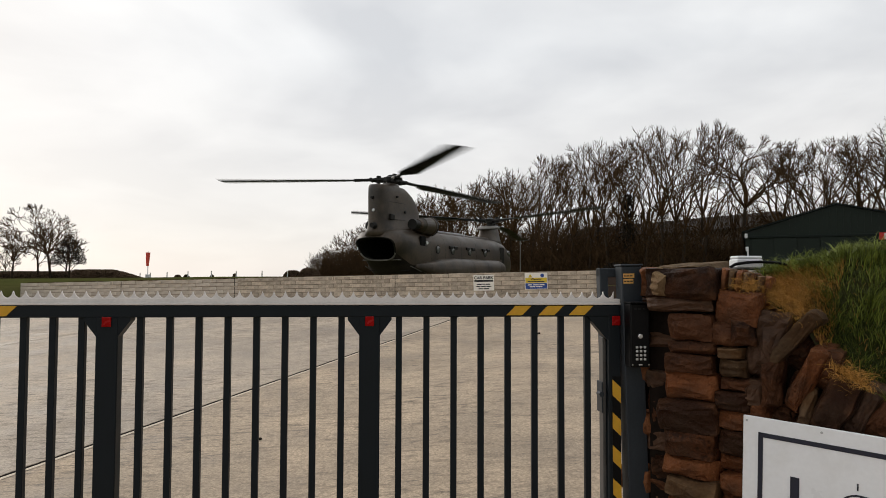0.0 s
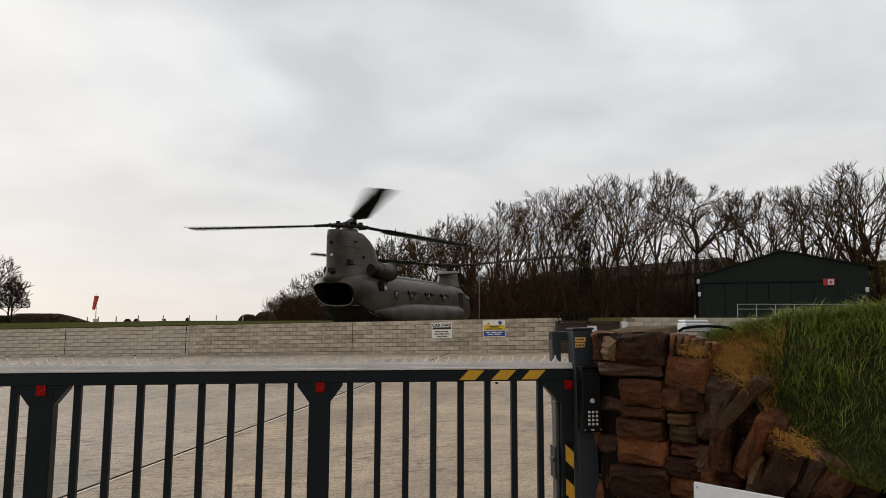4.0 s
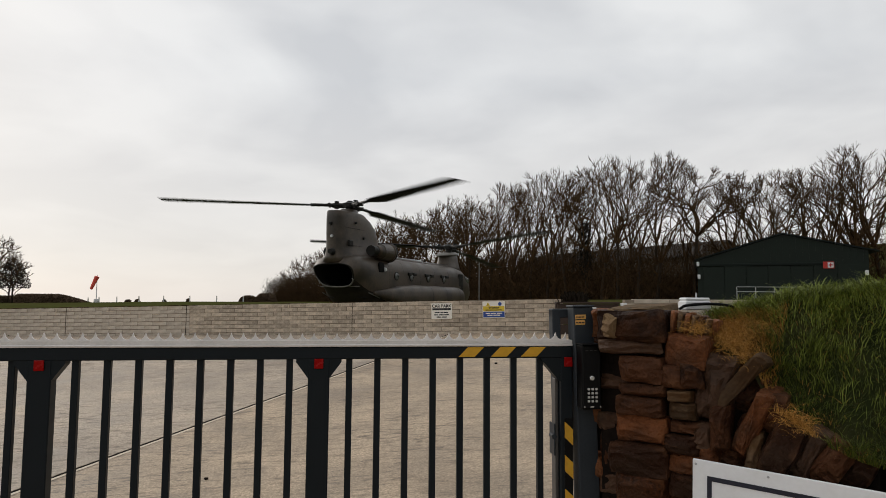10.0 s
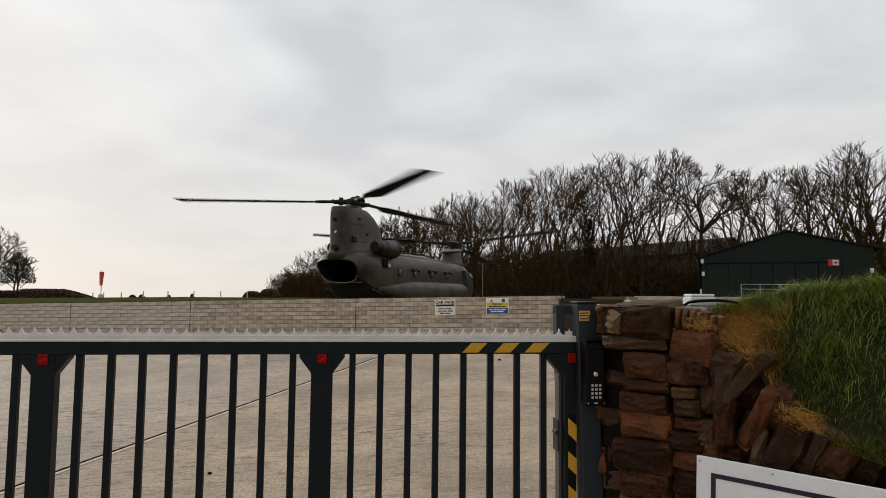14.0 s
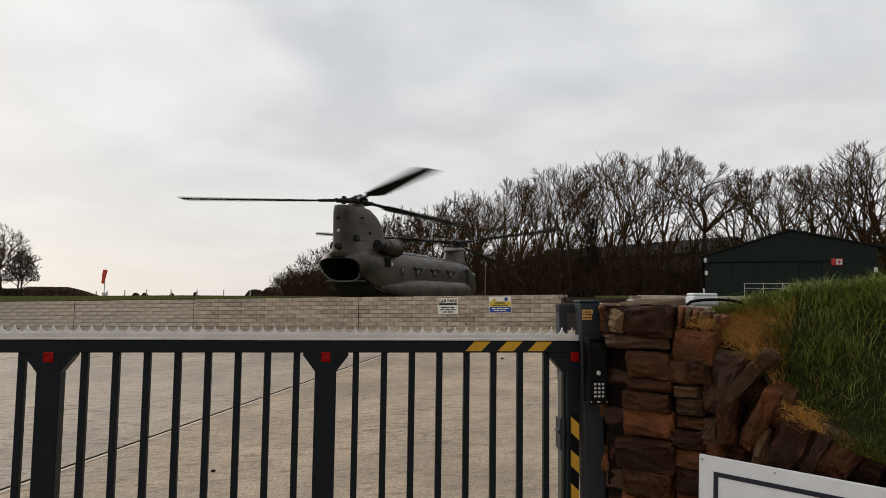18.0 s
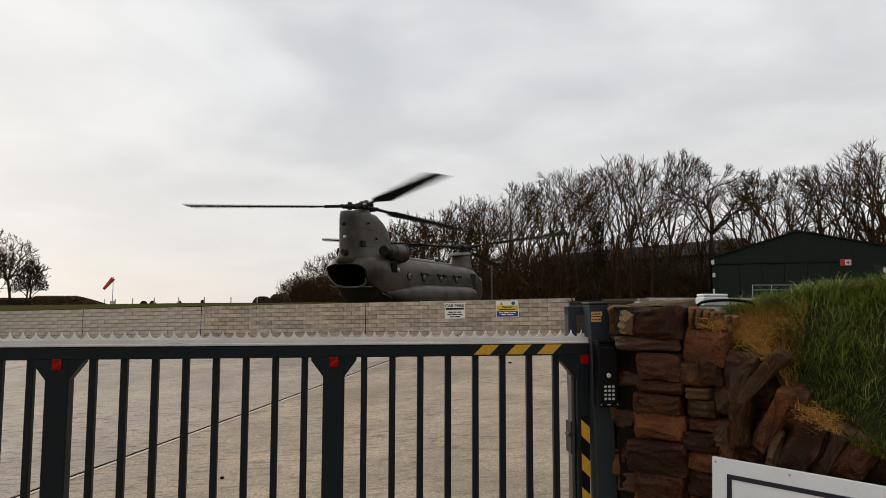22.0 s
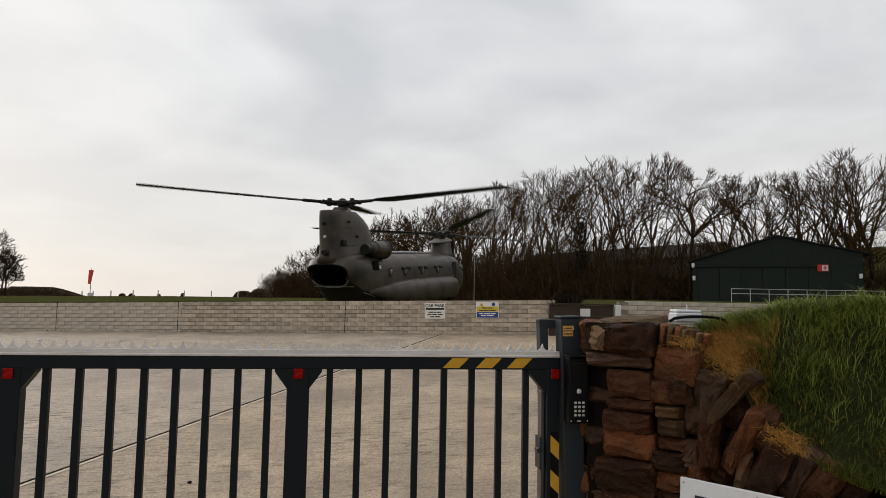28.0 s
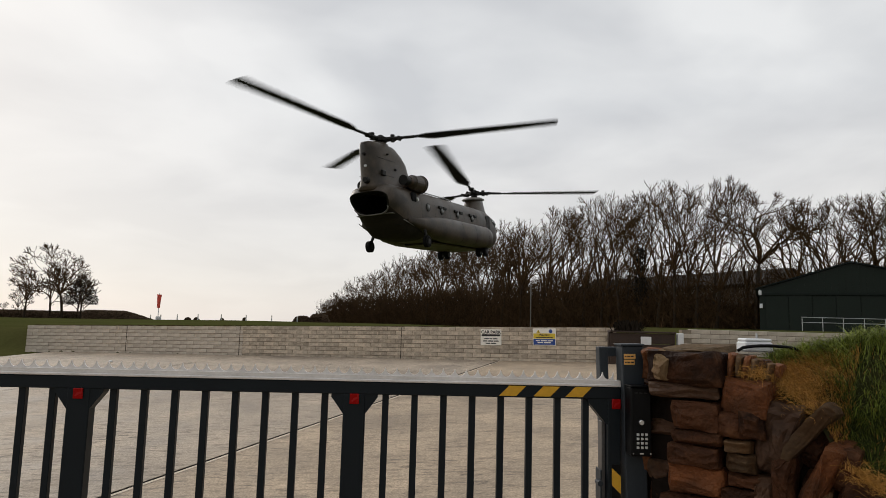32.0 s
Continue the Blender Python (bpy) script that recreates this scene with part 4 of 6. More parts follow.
def build_bank():
    bm = bmesh.new()
    us = steps((-0.06, 0.26, 8), (0.26, 1.2, 26), (1.2, 4.8, 22))
    vs = steps((0.06, 0.6, 16), (0.6, 4.4, 20))
    g = [[bm.verts.new(bank_point(u, v, -0.02)) for u in us] for v in vs]
    for a, b in zip(g, g[1:]):
        for i in range(len(us) - 1):
            bm.faces.new((a[i], a[i + 1], b[i + 1], b[i]))
    thing("grass_bank", bm, M_SOIL, "turf bank heaped behind the stone wall", "bank", kind="structure", smooth=True)
    rng = random.Random(21)

    def blades(count, where, size, width, droop):
        verts, faces = [], []
        for _ in range(count):
            p, out = where()
            a = rng.uniform(0, 2 * math.pi)
            patch = noise.noise(p * 9) * 0.5 + noise.noise(p * 30) * 0.35
            l = size * rng.uniform(0.45, 1.2) * (1 + 0.7 * patch)
            comb = Vector((noise.noise(p * 5 + Vector((9, 0, 0))), noise.noise(p * 5 + Vector((0, 9, 0))), 0))
            lean = (Vector((math.cos(a), math.sin(a), 0)) * rng.uniform(0.1, 0.75) + comb * 0.6 + out) * l * droop
            side = Vector((-math.sin(a), math.cos(a), 0)) * width * rng.uniform(0.6, 1.2)
            bend = Vector((rng.gauss(0, 1), rng.gauss(0, 1), 0)) * l * 0.045
            n0 = len(verts)
            for s, wd in ((0, 1), (0.4, 0.85), (0.75, 0.55), (1, 0.0)):
                c = p + lean * s * s + bend * math.sin(s * 4) + Vector((0, 0, l * (s - 0.45 * droop * s * s)))
                if wd:
                    verts += [c - side * wd, c + side * wd]
                else:
                    verts.append(c)
            faces += [(n0, n0 + 1, n0 + 3, n0 + 2), (n0 + 2, n0 + 3, n0 + 5, n0 + 4), (n0 + 4, n0 + 5, n0 + 6)]
        return verts, faces

    def stuff(name, data, m, label, cat):
        me = bpy.data.meshes.new(name)
        me.from_pydata([tuple(v) for v in data[0]], [], data[1])
        me.materials.append(m)
        ob = new(name, me)
        tagged(ob, label, cat, kind="stuff")

    # tufts, thick in places, each splaying from its own root
    tufts = []
    while len(tufts) < 1500:
        u, v = rng.uniform(0.3, 2.2), rng.uniform(0.03, 1.5) ** 1.2
        if v < 0.26 and rng.random() > 0.25 + 2.0 * v:
            continue
        if (u > 0.60 - 0.12 * min(1, v * 2) or v > 0.33) and not (0.58 < u < 0.82 and v < 0.09):
            tufts.append((u, v, rng.uniform(0.014, 0.036), Vector((rng.gauss(0, 0.35), rng.gauss(0, 0.35), 0))))

    def green():
        u, v, wide, bent = tufts[int(rng.random() ** 1.25 * len(tufts))]
        du, dv = rng.gauss(0, wide), rng.gauss(0, wide)
        splay = (SU * du + SN * dv) * (0.7 / wide)
        return bank_point(u + du, max(0.03, v + dv), -0.012), Vector((splay.x, splay.y, 0)) + bent

    # bright blades gather near the crest, standing in for light falling there
    def crest():
        while True:
            u, v, wide, bent = tufts[rng.randrange(len(tufts))]
            if rng.uniform(0.15, 0.5) < v < rng.uniform(0.7, 1.7) and u < rng.uniform(1.3, 2.3):
                return bank_point(u + rng.gauss(0, wide), v + rng.gauss(0, wide), -0.012), bent

    def rough():
        while True:
            u, v = rng.uniform(0.1, 4.6), rng.uniform(0.1, 4.2)
            if u > 2.1 or v > 1.3:
                return bank_point(u, v, -0.02), Vector()

    stuff("far_grass", blades(16000, rough, 0.10, 0.004, 0.8), M_GRASS, "rough green grass over the back of the bank", "grass")
    stuff("long_grass", blades(68000, green, 0.078, 0.0012, 0.80), M_GRASS, "long tufted green grass over the bank", "grass")
    stuff("grass_tips", blades(13000, crest, 0.088, 0.0010, 0.80), M_GRASS2, "bright yellow-green blades among the grass on the bank", "grass")
    stuff("coarse_grass", blades(3400, crest, 0.115, 0.0016, 0.75), M_GRASS2, "coarse long grass blades on the bank, the light put into their colour", "grass")
    stuff("dead_grass", blades(7000, green, 0.055, 0.0008, 1.2), M_DRY, "dead straw-coloured blades among the grass on the bank", "grass")

    clumps = [(rng.gauss(0.45, 0.06), 0.03 + abs(rng.gauss(0.08, 0.09))) for _ in range(24)] + [(rng.uniform(0.36, 0.50), rng.uniform(0.1, 0.4)) for _ in range(8)] + [(rng.gauss(0.705, 0.026), rng.gauss(0.005, 0.012)) for _ in range(6)] + [(rng.uniform(0.40, 0.56), rng.uniform(0.14, 0.3)) for _ in range(4)]

    def straw():
        u, v = clumps[rng.randrange(len(clumps))]
        du, dv = rng.gauss(0, 0.021), rng.gauss(-0.004, 0.018)
        way = (SU * du + SN * dv) * 22
        return bank_point(max(0.33, u), max(-0.03, v), 0.01) + Vector((SU.x * du + SN.x * dv, SU.y * du + SN.y * dv, rng.gauss(0, 0.012) - 0.4 * max(0, -dv))), Vector((way.x, way.y, 0)) * 0.35

    def curls(count, where, size, width):
        verts, faces = [], []
        for _ in range(count):
            p, out = where()
            d = Vector((rng.gauss(0, 0.6), rng.gauss(0, 0.6), rng.uniform(0.1, 1.2))) + out * 0.7
            l = size * rng.uniform(0.35, 1.5) / 5
            n0 = len(verts)
            for k in range(6):
                d.normalize()
                e = d.cross(Vector((rng.gauss(0, 0.2), 1, rng.gauss(0, 0.2)))).normalized() * width * (1 - 0.12 * k)
                verts += [p - e, p + e]
                p = p + d * l
                d = d + Vector((rng.gauss(0, 0.35), rng.gauss(0, 0.35), rng.gauss(-0.28, 0.3)))
            faces += [(n0 + 2 * k, n0 + 2 * k + 1, n0 + 2 * k + 3, n0 + 2 * k + 2) for k in range(5)]
        return verts, faces

    def spill():
        u, v = 0.40 + 0.22 * rng.random() ** 1.2, 0.08 + 0.34 * rng.random() ** 1.2
        if rng.random() < 0.10:
            u, v = rng.gauss(0.71, 0.03), rng.uniform(-0.01, 0.05)
        return bank_point(u, v, -0.005), Vector((-SN.x, -SN.y, 0)) * rng.uniform(0.2, 0.9) - Vector((SU.x, SU.y, 0)) * rng.uniform(0, 0.4)

    verts, faces = curls(2300, straw, 0.05, 0.0006)
    more = blades(3600, spill, 0.062, 0.0007, 1.0)
    faces += [tuple(i + len(verts) for i in f) for f in more[1]]
    stuff("dry_grass", (verts + more[0], faces), M_DRY, "dry straw-coloured grass tufts spilling over the stones", "grass")


build_bank()


def build_big_sign():
    # a large enamelled board fixed along the face of the stone wall
    u0, u1, z1, z0 = 0.353, 1.55, 0.945, 0.05
    m = stone_pose(u0, -0.045, z1, 0, 1.6, 0)
    w, h = u1 - u0, z1 - z0
    b = thing("entrance_board", B(0, w, 0, 0.012, -h, 0, bevel=0.003), M_BOARD, "large white board with a navy border, bolted to the stone wall", "sign", m)
    i, t = 0.056, 0.017
    for x0, x1, za, zb in ((i, w - i, -i - t, -i), (i, w - i, -h + i, -h + i + t), (i, i + t, -h + i + t, -i - t), (w - i - t, w - i, -h + i + t, -i - t)):
        part("border", B(x0, x1, -0.0022, -0.0003, za, zb), M_NAVY, b, "navy border line")
    for x, z in ((0.014, -0.018), (w - 0.016, -0.018), (0.27, -0.018), (0.75, -0.018)):
        part("screw", T([(x, -0.0003, z), (x, -0.003, z)], 0.0045, 10), M_RAIL, b)
    part("printed_bar", B(0.169, 0.199, -0.0022, -0.0003, -0.36, -0.198), M_NAVY, b, "navy upright of a printed mark")
    part("printed_bar", B(0.199, 0.30, -0.0021, -0.0004, -0.36, -0.335), M_NAVY, b)
    bm = bmesh.new()
    n = 36
    ring = [[(0.392 + r * math.cos(2 * math.pi * k / n), -0.0022, -0.288 + r * math.sin(2 * math.pi * k / n)) for k in range(n)] for r in (0.0705, 0.0765)]
    loft(bm, ring, False, False)
    part("printed_ring", bm, M_NAVY, b)
    part("printed_bar", B(0.380, 0.3845, -0.0024, -0.0005, -0.198, -0.174), M_NAVY, b)
    part("printed_bar", B(0.390, 0.56, -0.0026, -0.0006, -0.275, -0.213), M_NAVY, b)
    for k in range(3):
        part("printed_bar", B(0.60, 1.05, -0.0022, -0.0003, -0.30 - 0.12 * k, -0.25 - 0.12 * k), M_NAVY, b)


build_big_sign()


def build_lamp_box():
    # small white unit lying on the cap of the wall, with a black cable
    m = stone_pose(0.245, 0.36, 1.515, 0, 0, 42)
    b = thing("junction_box", B(-0.058, 0.058, -0.045, 0.045, 0.0, 0.042, bevel=0.006), M_WHITE, "small white weatherproof box on the wall top", "electrical box", m)
    part("lid", B(-0.055, 0.055, -0.042, 0.042, 0.0425, 0.056, bevel=0.005), M_WHITE, b)
    part("aerial", T([(0.01, 0, 0.056), (0.01, 0, 0.078)], 0.004, 8), M_RAIL, b)
    pts = [(-0.10 + 0.26 * k / 12, -0.068 - 0.012 * math.sin(k / 12 * math.pi), 0.004 + 0.024 * math.sin(k / 12 * math.pi) ** 0.4) for k in range(13)]
    thing("black_cable", T(pts, 0.0065, 8), M_BLACK, "black cable looped over the wall top beside the box", "cable", m)


build_lamp_box()


# ---- the tandem-rotor helicopter; x forward, origin on the ground under the aft mast ----
def ring(x, hw, zb, zt, n=28, p=3.0, yc=0.0):
    zc, hz = (zb + zt) / 2, (zt - zb) / 2
    out = []
    for k in range(n):
        a = 2 * math.pi * k / n
        c, s = math.cos(a), math.sin(a)
        out.append((x, yc + hw * math.copysign(abs(c) ** (2 / p), c), zc + hz * math.copysign(abs(s) ** (2 / p), s)))
    return out


def slant(points, z_top, k, narrow=0.0):
    """Leans a ring so that its foot lies further forward than its top, and is narrower."""
    low = min(p[2] for p in points)
    return [(x + (z_top - z) * k, y * (1 - narrow * max(0.0, (z_top - z) / (z_top - low)) ** 1.5), z) for x, y, z in points]


def section(z, xr, xf, hw, n=24, p=2.3):
    xc, hx = (xr + xf) / 2, (xf - xr) / 2
    out = []
    for k in range(n):
        a = 2 * math.pi * k / n
        c, s = math.cos(a), math.sin(a)
        out.append((xc + hx * math.copysign(abs(c) ** (2 / p), c), hw * math.copysign(abs(s) ** (2 / p), s), z))
    return out


def blade_mesh(flip):
    bm = bmesh.new()
    side = -1 if flip else 1
    rings = []
    for r, c0, c1, th in ((1.75, -0.10, 0.12, 0.09), (2.3, -0.25, 0.40, 0.10), (2.7, -0.26, 0.55, 0.10), (6.0, -0.26, 0.55, 0.085), (8.6, -0.26, 0.55, 0.06), (8.8, -0.18, 0.50, 0.04)):
        z = 0.0
        tw = radians(9 - 1.0 * r)
        prof = [(c0, 0), (c0 + 0.08, th / 2), ((c0 + c1) / 2, th * 0.45), (c1, 0.004), ((c0 + c1) / 2, -th * 0.3), (c0 + 0.08, -th / 2)]
        rings.append([(r, side * (y * math.cos(tw) - w * math.sin(tw)), z - y * math.sin(tw) + w * math.cos(tw)) for y, w in prof])
    loft(bm, rings)
    return finish("blade", bm, M_BLADE, False)


def root_mesh():
    bm = bmesh.new()
    tube(bm, [(0.25, 0, 0.0), (0.75, 0, 0.0), (1.0, 0, 0.01), (1.85, 0, 0.0)], [0.13, 0.12, 0.075, 0.075], 8)
    tube(bm, [(0.62, 0, -0.16), (0.62, 0, 0.2)], [0.11, 0.11], 8)
    tube(bm, [(0.95, -0.12, 0.0), (0.95, 0.2, 0.0)], [0.1, 0.1], 8)
    return finish("blade_root", bm, M_HELI2)


HELI = {}
SHIFT = -0.16


def build_rotor(name, parent, place, lean, flip):
    hub_bm = bmesh.new()
    tube(hub_bm, [(0, 0, -0.45), (0, 0, -0.1), (0, 0, -0.08), (0, 0, 0.10), (0, 0, 0.16), (0, 0, 0.24)], [0.2, 0.2, 0.36, 0.36, 0.2, 0.12], 14)
    rot = part(name, hub_bm, M_HELI2, parent, "three-bladed rotor hub")
    bl, ro = blade_mesh(flip), HELI["root"]
    HELI[name + "_blades"] = []
    for k in range(3):
        HELI[name + "_blades"].append((piece("blade", bl, rot, pose(0, 0, 0, 0, -0.5, 120 * k)), 120 * k))
        HELI[name + "_blades"].append((piece("blade_root", ro, rot, pose(0, 0, 0, 0, 0, 120 * k)), 120 * k))
    HELI[name] = (rot, Matrix.Translation(place) @ pose(0, 0, 0, lean[0], lean[1], 0))
    rot.matrix_basis = HELI[name][1]
    return rot


def build_helicopter():
    h = thing("transport_helicopter", None, None, "dark olive twin-rotor transport helicopter with its rear ramp half open", "helicopter")
    HELI["body"], HELI["root"] = h, root_mesh()
    st = ((-1.52, 1.11, 1.62, 2.69, 3.4), (-1.30, 1.21, 1.14, 2.98, 3.6), (-0.8, 1.32, 0.78, 3.12, 3.8), (0.6, 1.34, 0.58, 3.15, 3.6), (2.2, 1.34, 0.55, 3.15, 3.6), (3.4, 1.34, 0.55, 3.15, 3.6),
          (10.6, 1.34, 0.52, 3.12, 3.6), (11.6, 1.30, 0.56, 3.02, 3.2), (12.5, 1.16, 0.66, 2.7, 2.8), (13.1, 0.95, 0.82, 2.3, 2.5), (13.6, 0.62, 1.0, 1.85, 2.2), (13.85, 0.25, 1.2, 1.55, 2))
    body = part("fuselage", loft(bmesh.new(), [slant(ring(x, a, b, c, 32, p), c, max(0, 0.62 * min(1, (0.4 - x) / 1.8)), max(0, 0.2 * min(1, (0.8 - x) / 2.2))) for x, a, b, c, p in st], cap0=False), M_HELI, h, smooth=True)
    # the sooty ramp door closes the tail's underside; belly shadow in its colour too
    def under(x, a, b, c, p):
        pts = slant(ring(x, a + 0.008, b - 0.008, c, 32, p), c, max(0, 0.62 * min(1, (0.4 - x) / 1.8)), max(0, 0.2 * min(1, (0.8 - x) / 2.2)))
        return pts[17:32]
    rows = [under(*r) for r in st[:5]]
    bm = bmesh.new()
    vs = [[bm.verts.new(q) for q in r] for r in rows]
    for r0, r1 in zip(vs, vs[1:]):
        for k in range(len(r0) - 1):
            bm.faces.new((r0[k], r0[k + 1], r1[k + 1], r1[k]))
    part("ramp_door", bm, M_HELI4, h, "sooty dark ramp door under the tail, belly shadow in its colour", smooth=True)
    for x in (1.6, 3.1, 5.0, 6.9, 8.8, 10.2):
        part("panel_seam", loft(bmesh.new(), [ring(x, 1.344, 0.53, 3.153, 32, 3.6), ring(x + 0.02, 1.344, 0.53, 3.153, 32, 3.6)], False, False), M_HELI2, body)
    for z, xa, xb, w in ((3.55, -1.2, 2.3, 0.60), (4.35, -1.2, 1.8, 0.552)):
        for s in (-1, 1):
            part("pylon_seam", T([(xa, s * w * 0.93, z), (0.0, s * w * 1.0, z), (xb * 0.6, s * w * 0.93, z)], 0.008, 6), M_HELI2, body)
    # the mouth at the tail: lip, dark bay, ramp edge
    lip = [slant(ring(x, a, b, c, 32, 3.4), c, k, 0.2) for x, a, b, c, k in ((-1.52, 1.11, 1.62, 2.69, 0.62), (-1.57, 1.07, 1.64, 2.675, 0.62), (-1.52, 1.02, 1.67, 2.645, 0.62), (-1.40, 1.01, 1.68, 2.635, 0.62), (-0.9, 1.03, 1.6, 2.66, 0.5))]
    # lip in the dark metal too, to merge with the shaded opening
    part("tail_lip", loft(bmesh.new(), lip, False, False), M_HELI2, body, smooth=True)
    foot = slant(ring(-1.57, 1.08, 1.625, 2.685, 32, 3.4), 2.685, 0.62, 0.2)[17:32]
    part("ramp_edge", T(foot, 0.035, 8), M_HELI3, body, "worn pale edge of the ramp")
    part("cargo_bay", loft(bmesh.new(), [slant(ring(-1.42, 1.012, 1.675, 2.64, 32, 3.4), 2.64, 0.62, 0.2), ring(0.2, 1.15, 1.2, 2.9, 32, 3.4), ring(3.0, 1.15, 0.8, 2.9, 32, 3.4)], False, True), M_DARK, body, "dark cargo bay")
    bm = B(-0.90, -0.3, -1.0, 1.0, 1.62, 1.67, bevel=0.02)
    part("ramp", bm, M_HELI3, body, "half-open loading ramp")
    for s in (-1, 1):
        part("ramp_strut", T([(-0.25, s * 1.27, 1.36), (0.6, s * 1.36, 1.12)], 0.022, 8), M_HELI3, body, "worn grey ramp actuator")
    part("ramp_seam", B(-0.2, -0.14, -1.1, 1.1, 1.135, 1.16), M_DARK, body)
    # aft pylon
    pyl = part("aft_pylon", loft(bmesh.new(), [section(z, a, b, w, 28, p) for z, a, b, w, p in ((2.75, -1.62, 3.4, 1.05, 2.4), (3.02, -1.58, 3.0, 0.84, 2.5), (3.25, -1.55, 2.65, 0.68, 2.7), (3.5, -1.55, 2.45, 0.60, 2.9), (4.0, -1.55, 2.22, 0.56, 3.2), (4.45, -1.55, 1.98, 0.54, 3.4), (4.8, -1.55, 1.5, 0.52, 3.4), (5.06, -1.54, 0.95, 0.48, 3.4), (5.12, -1.50, 0.86, 0.44, 3.2), (5.16, -0.70, 0.56, 0.34, 2.2), (5.30, -0.55, 0.50, 0.30, 2.0))]), M_HELI, h, smooth=True)
    for x, y, z, r in ((-0.35, -0.56, 4.62, 0.055), (-0.25, 0.56, 4.62, 0.055), (0.35, -0.57, 3.95, 0.07)):
        part("marker_light", T([(x, y * 0.96, z), (x, y * 1.12, z)], [r, r * 0.8], 10), M_HELI2, pyl)
    part("vent_box", B(-0.95, -0.6, -0.62, -0.50, 3.50, 3.78, bevel=0.03), M_HELI2, pyl)
    part("tail_sensor", T([(-1.55, 0, 4.5), (-1.66, 0, 4.5)], [0.08, 0.06], 10), M_HELI2, pyl)
    part("tail_sensor", T([(-1.6, -0.12, 3.2), (-1.85, -0.16, 3.2)], [0.16, 0.12], 12), M_HELI2, pyl)
    part("tail_lamp", T([(-1.5, -0.05, 3.92), (-1.61, -0.05, 3.92)], [0.075, 0.06], 10), M_WHITE, pyl)
    # engines: wide intake screen ahead, narrow exhaust behind
    for s in (-1, 1):
        y, z = s * 1.2, 3.34
        e = bmesh.new()
        tube(e, [(x + SHIFT, y, z) for x in (0.57, 0.80, 0.95, 1.0, 1.75, 1.80, 1.98, 2.06)], [0.24, 0.28, 0.33, 0.37, 0.41, 0.455, 0.455, 0.36], 20)
        eng = part("engine", e, M_HELI, h, "engine pod with a round intake screen", smooth=False)
        part("exhaust", tube(bmesh.new(), [(0.58 + SHIFT, y, z), (0.14 + SHIFT, y, z), (0.15 + SHIFT, y, z), (0.52 + SHIFT, y, z)], [0.235, 0.25, 0.215, 0.20], 18, caps=False), M_HELI2, eng)
        part("exhaust_core", T([(0.52 + SHIFT, y, z), (0.48 + SHIFT, y, z)], 0.205, 16), M_DARK, eng)
        part("intake_band", T([(1.88 + SHIFT, y, z), (1.95 + SHIFT, y, z)], 0.48, 20), M_HELI2, eng)
        part("pod_band", tube(bmesh.new(), [(0.60 + SHIFT, y, z), (0.78 + SHIFT, y, z)], [0.262, 0.292], 20), M_EXHAUST, eng, "heat-browned band behind the exhaust")
        part("engine_pylon", B(0.75, 2.0, min(y, s * 0.6), max(y, s * 0.6), 3.1, 3.45, bevel=0.05), M_HELI, eng)
        part("heat_baffle", B(0.55, 1.05, s * 1.31 - 0.06, s * 1.31 + 0.06, 2.35, 2.82, bevel=0.05), M_TYRE, h, "dark soot-marked side fitting")
    # crown fairing along the roof and forward pylon
    part("roof_fairing", loft(bmesh.new(), [ring(x, w, 2.95, t, 16, 2.4) for x, w, t in ((2.4, 0.45, 3.35), (4, 0.42, 3.3), (9.6, 0.42, 3.27), (10.6, 0.5, 3.3))]), M_HELI, h, smooth=True)
    for x in (5.2, 7.0, 8.8, 9.4):
        part("roof_aerial", T([(x, 0.25, 3.1), (x, 0.25, 3.46)], [0.05, 0.03], 8), M_HELI2, h)
    part("handrail", T([(3.3, -0.55, 3.14), (3.4, -0.55, 3.24), (6.8, -0.55, 3.24), (6.9, -0.55, 3.14)], 0.03, 6), M_RAIL, h)
    part("forward_pylon", loft(bmesh.new(), [section(z, a, b, w) for z, a, b, w in ((2.9, 10.1, 13.0, 0.75), (3.15, 10.5, 12.85, 0.60), (3.6, 10.74, 12.72, 0.50), (3.93, 10.78, 12.66, 0.47), (4.05, 11.1, 12.4, 0.36))]), M_HELI, h, smooth=True)
    # a cowling lid that tips up towards the nose and overhangs behind
    bm = bmesh.new()
    loft(bm, [section(z, a, b, w, 28, 2.6) for z, a, b, w in ((3.90, 10.60, 12.72, 0.53), (3.95, 10.45, 12.74, 0.57), (4.00, 10.50, 12.70, 0.55), (4.10, 10.95, 12.4, 0.40))])
    for v in bm.verts:
        v.co.z += 0.10 * (v.co.x - 11.9)
    part("pylon_cap", bm, M_HELI3, h, "pale worn cowling cap")
    part("bay_lamp", T([(-0.86, -0.80, 1.80), (-0.92, -0.80, 2.02)], [0.035, 0.035], 8), M_WHITE, body, "small pale fitting in the bay")
    # side pods
    for s in (-1, 1):
        rings = [ring(x, w, b, t, 20, 2.6, s * (1.34 + c)) for x, w, b, t, c in
                 ((0.2, 0.08, 1.25, 1.45, -0.02), (1.4, 0.26, 0.98, 1.58, 0.02), (2.6, 0.46, 0.66, 1.76, 0.06), (4.0, 0.54, 0.52, 1.82, 0.06), (9.5, 0.54, 0.50, 1.82, 0.06), (10.05, 0.48, 0.56, 1.72, 0.05), (10.4, 0.32, 0.72, 1.52, 0.02), (10.5, 0.12, 0.95, 1.3, 0))]
        pod = part("side_pod", loft(bmesh.new(), rings), M_HELI, h, "long rounded fuel pod", smooth=True)
        for x in (5.4, 7.3, 9.2):
            bm = bmesh.new()
            loft(bm, [ring(x, 0.546, 0.50, 1.826, 20, 2.6, s * 1.40), ring(x + 0.03, 0.546, 0.50, 1.826, 20, 2.6, s * 1.40)], False, False)
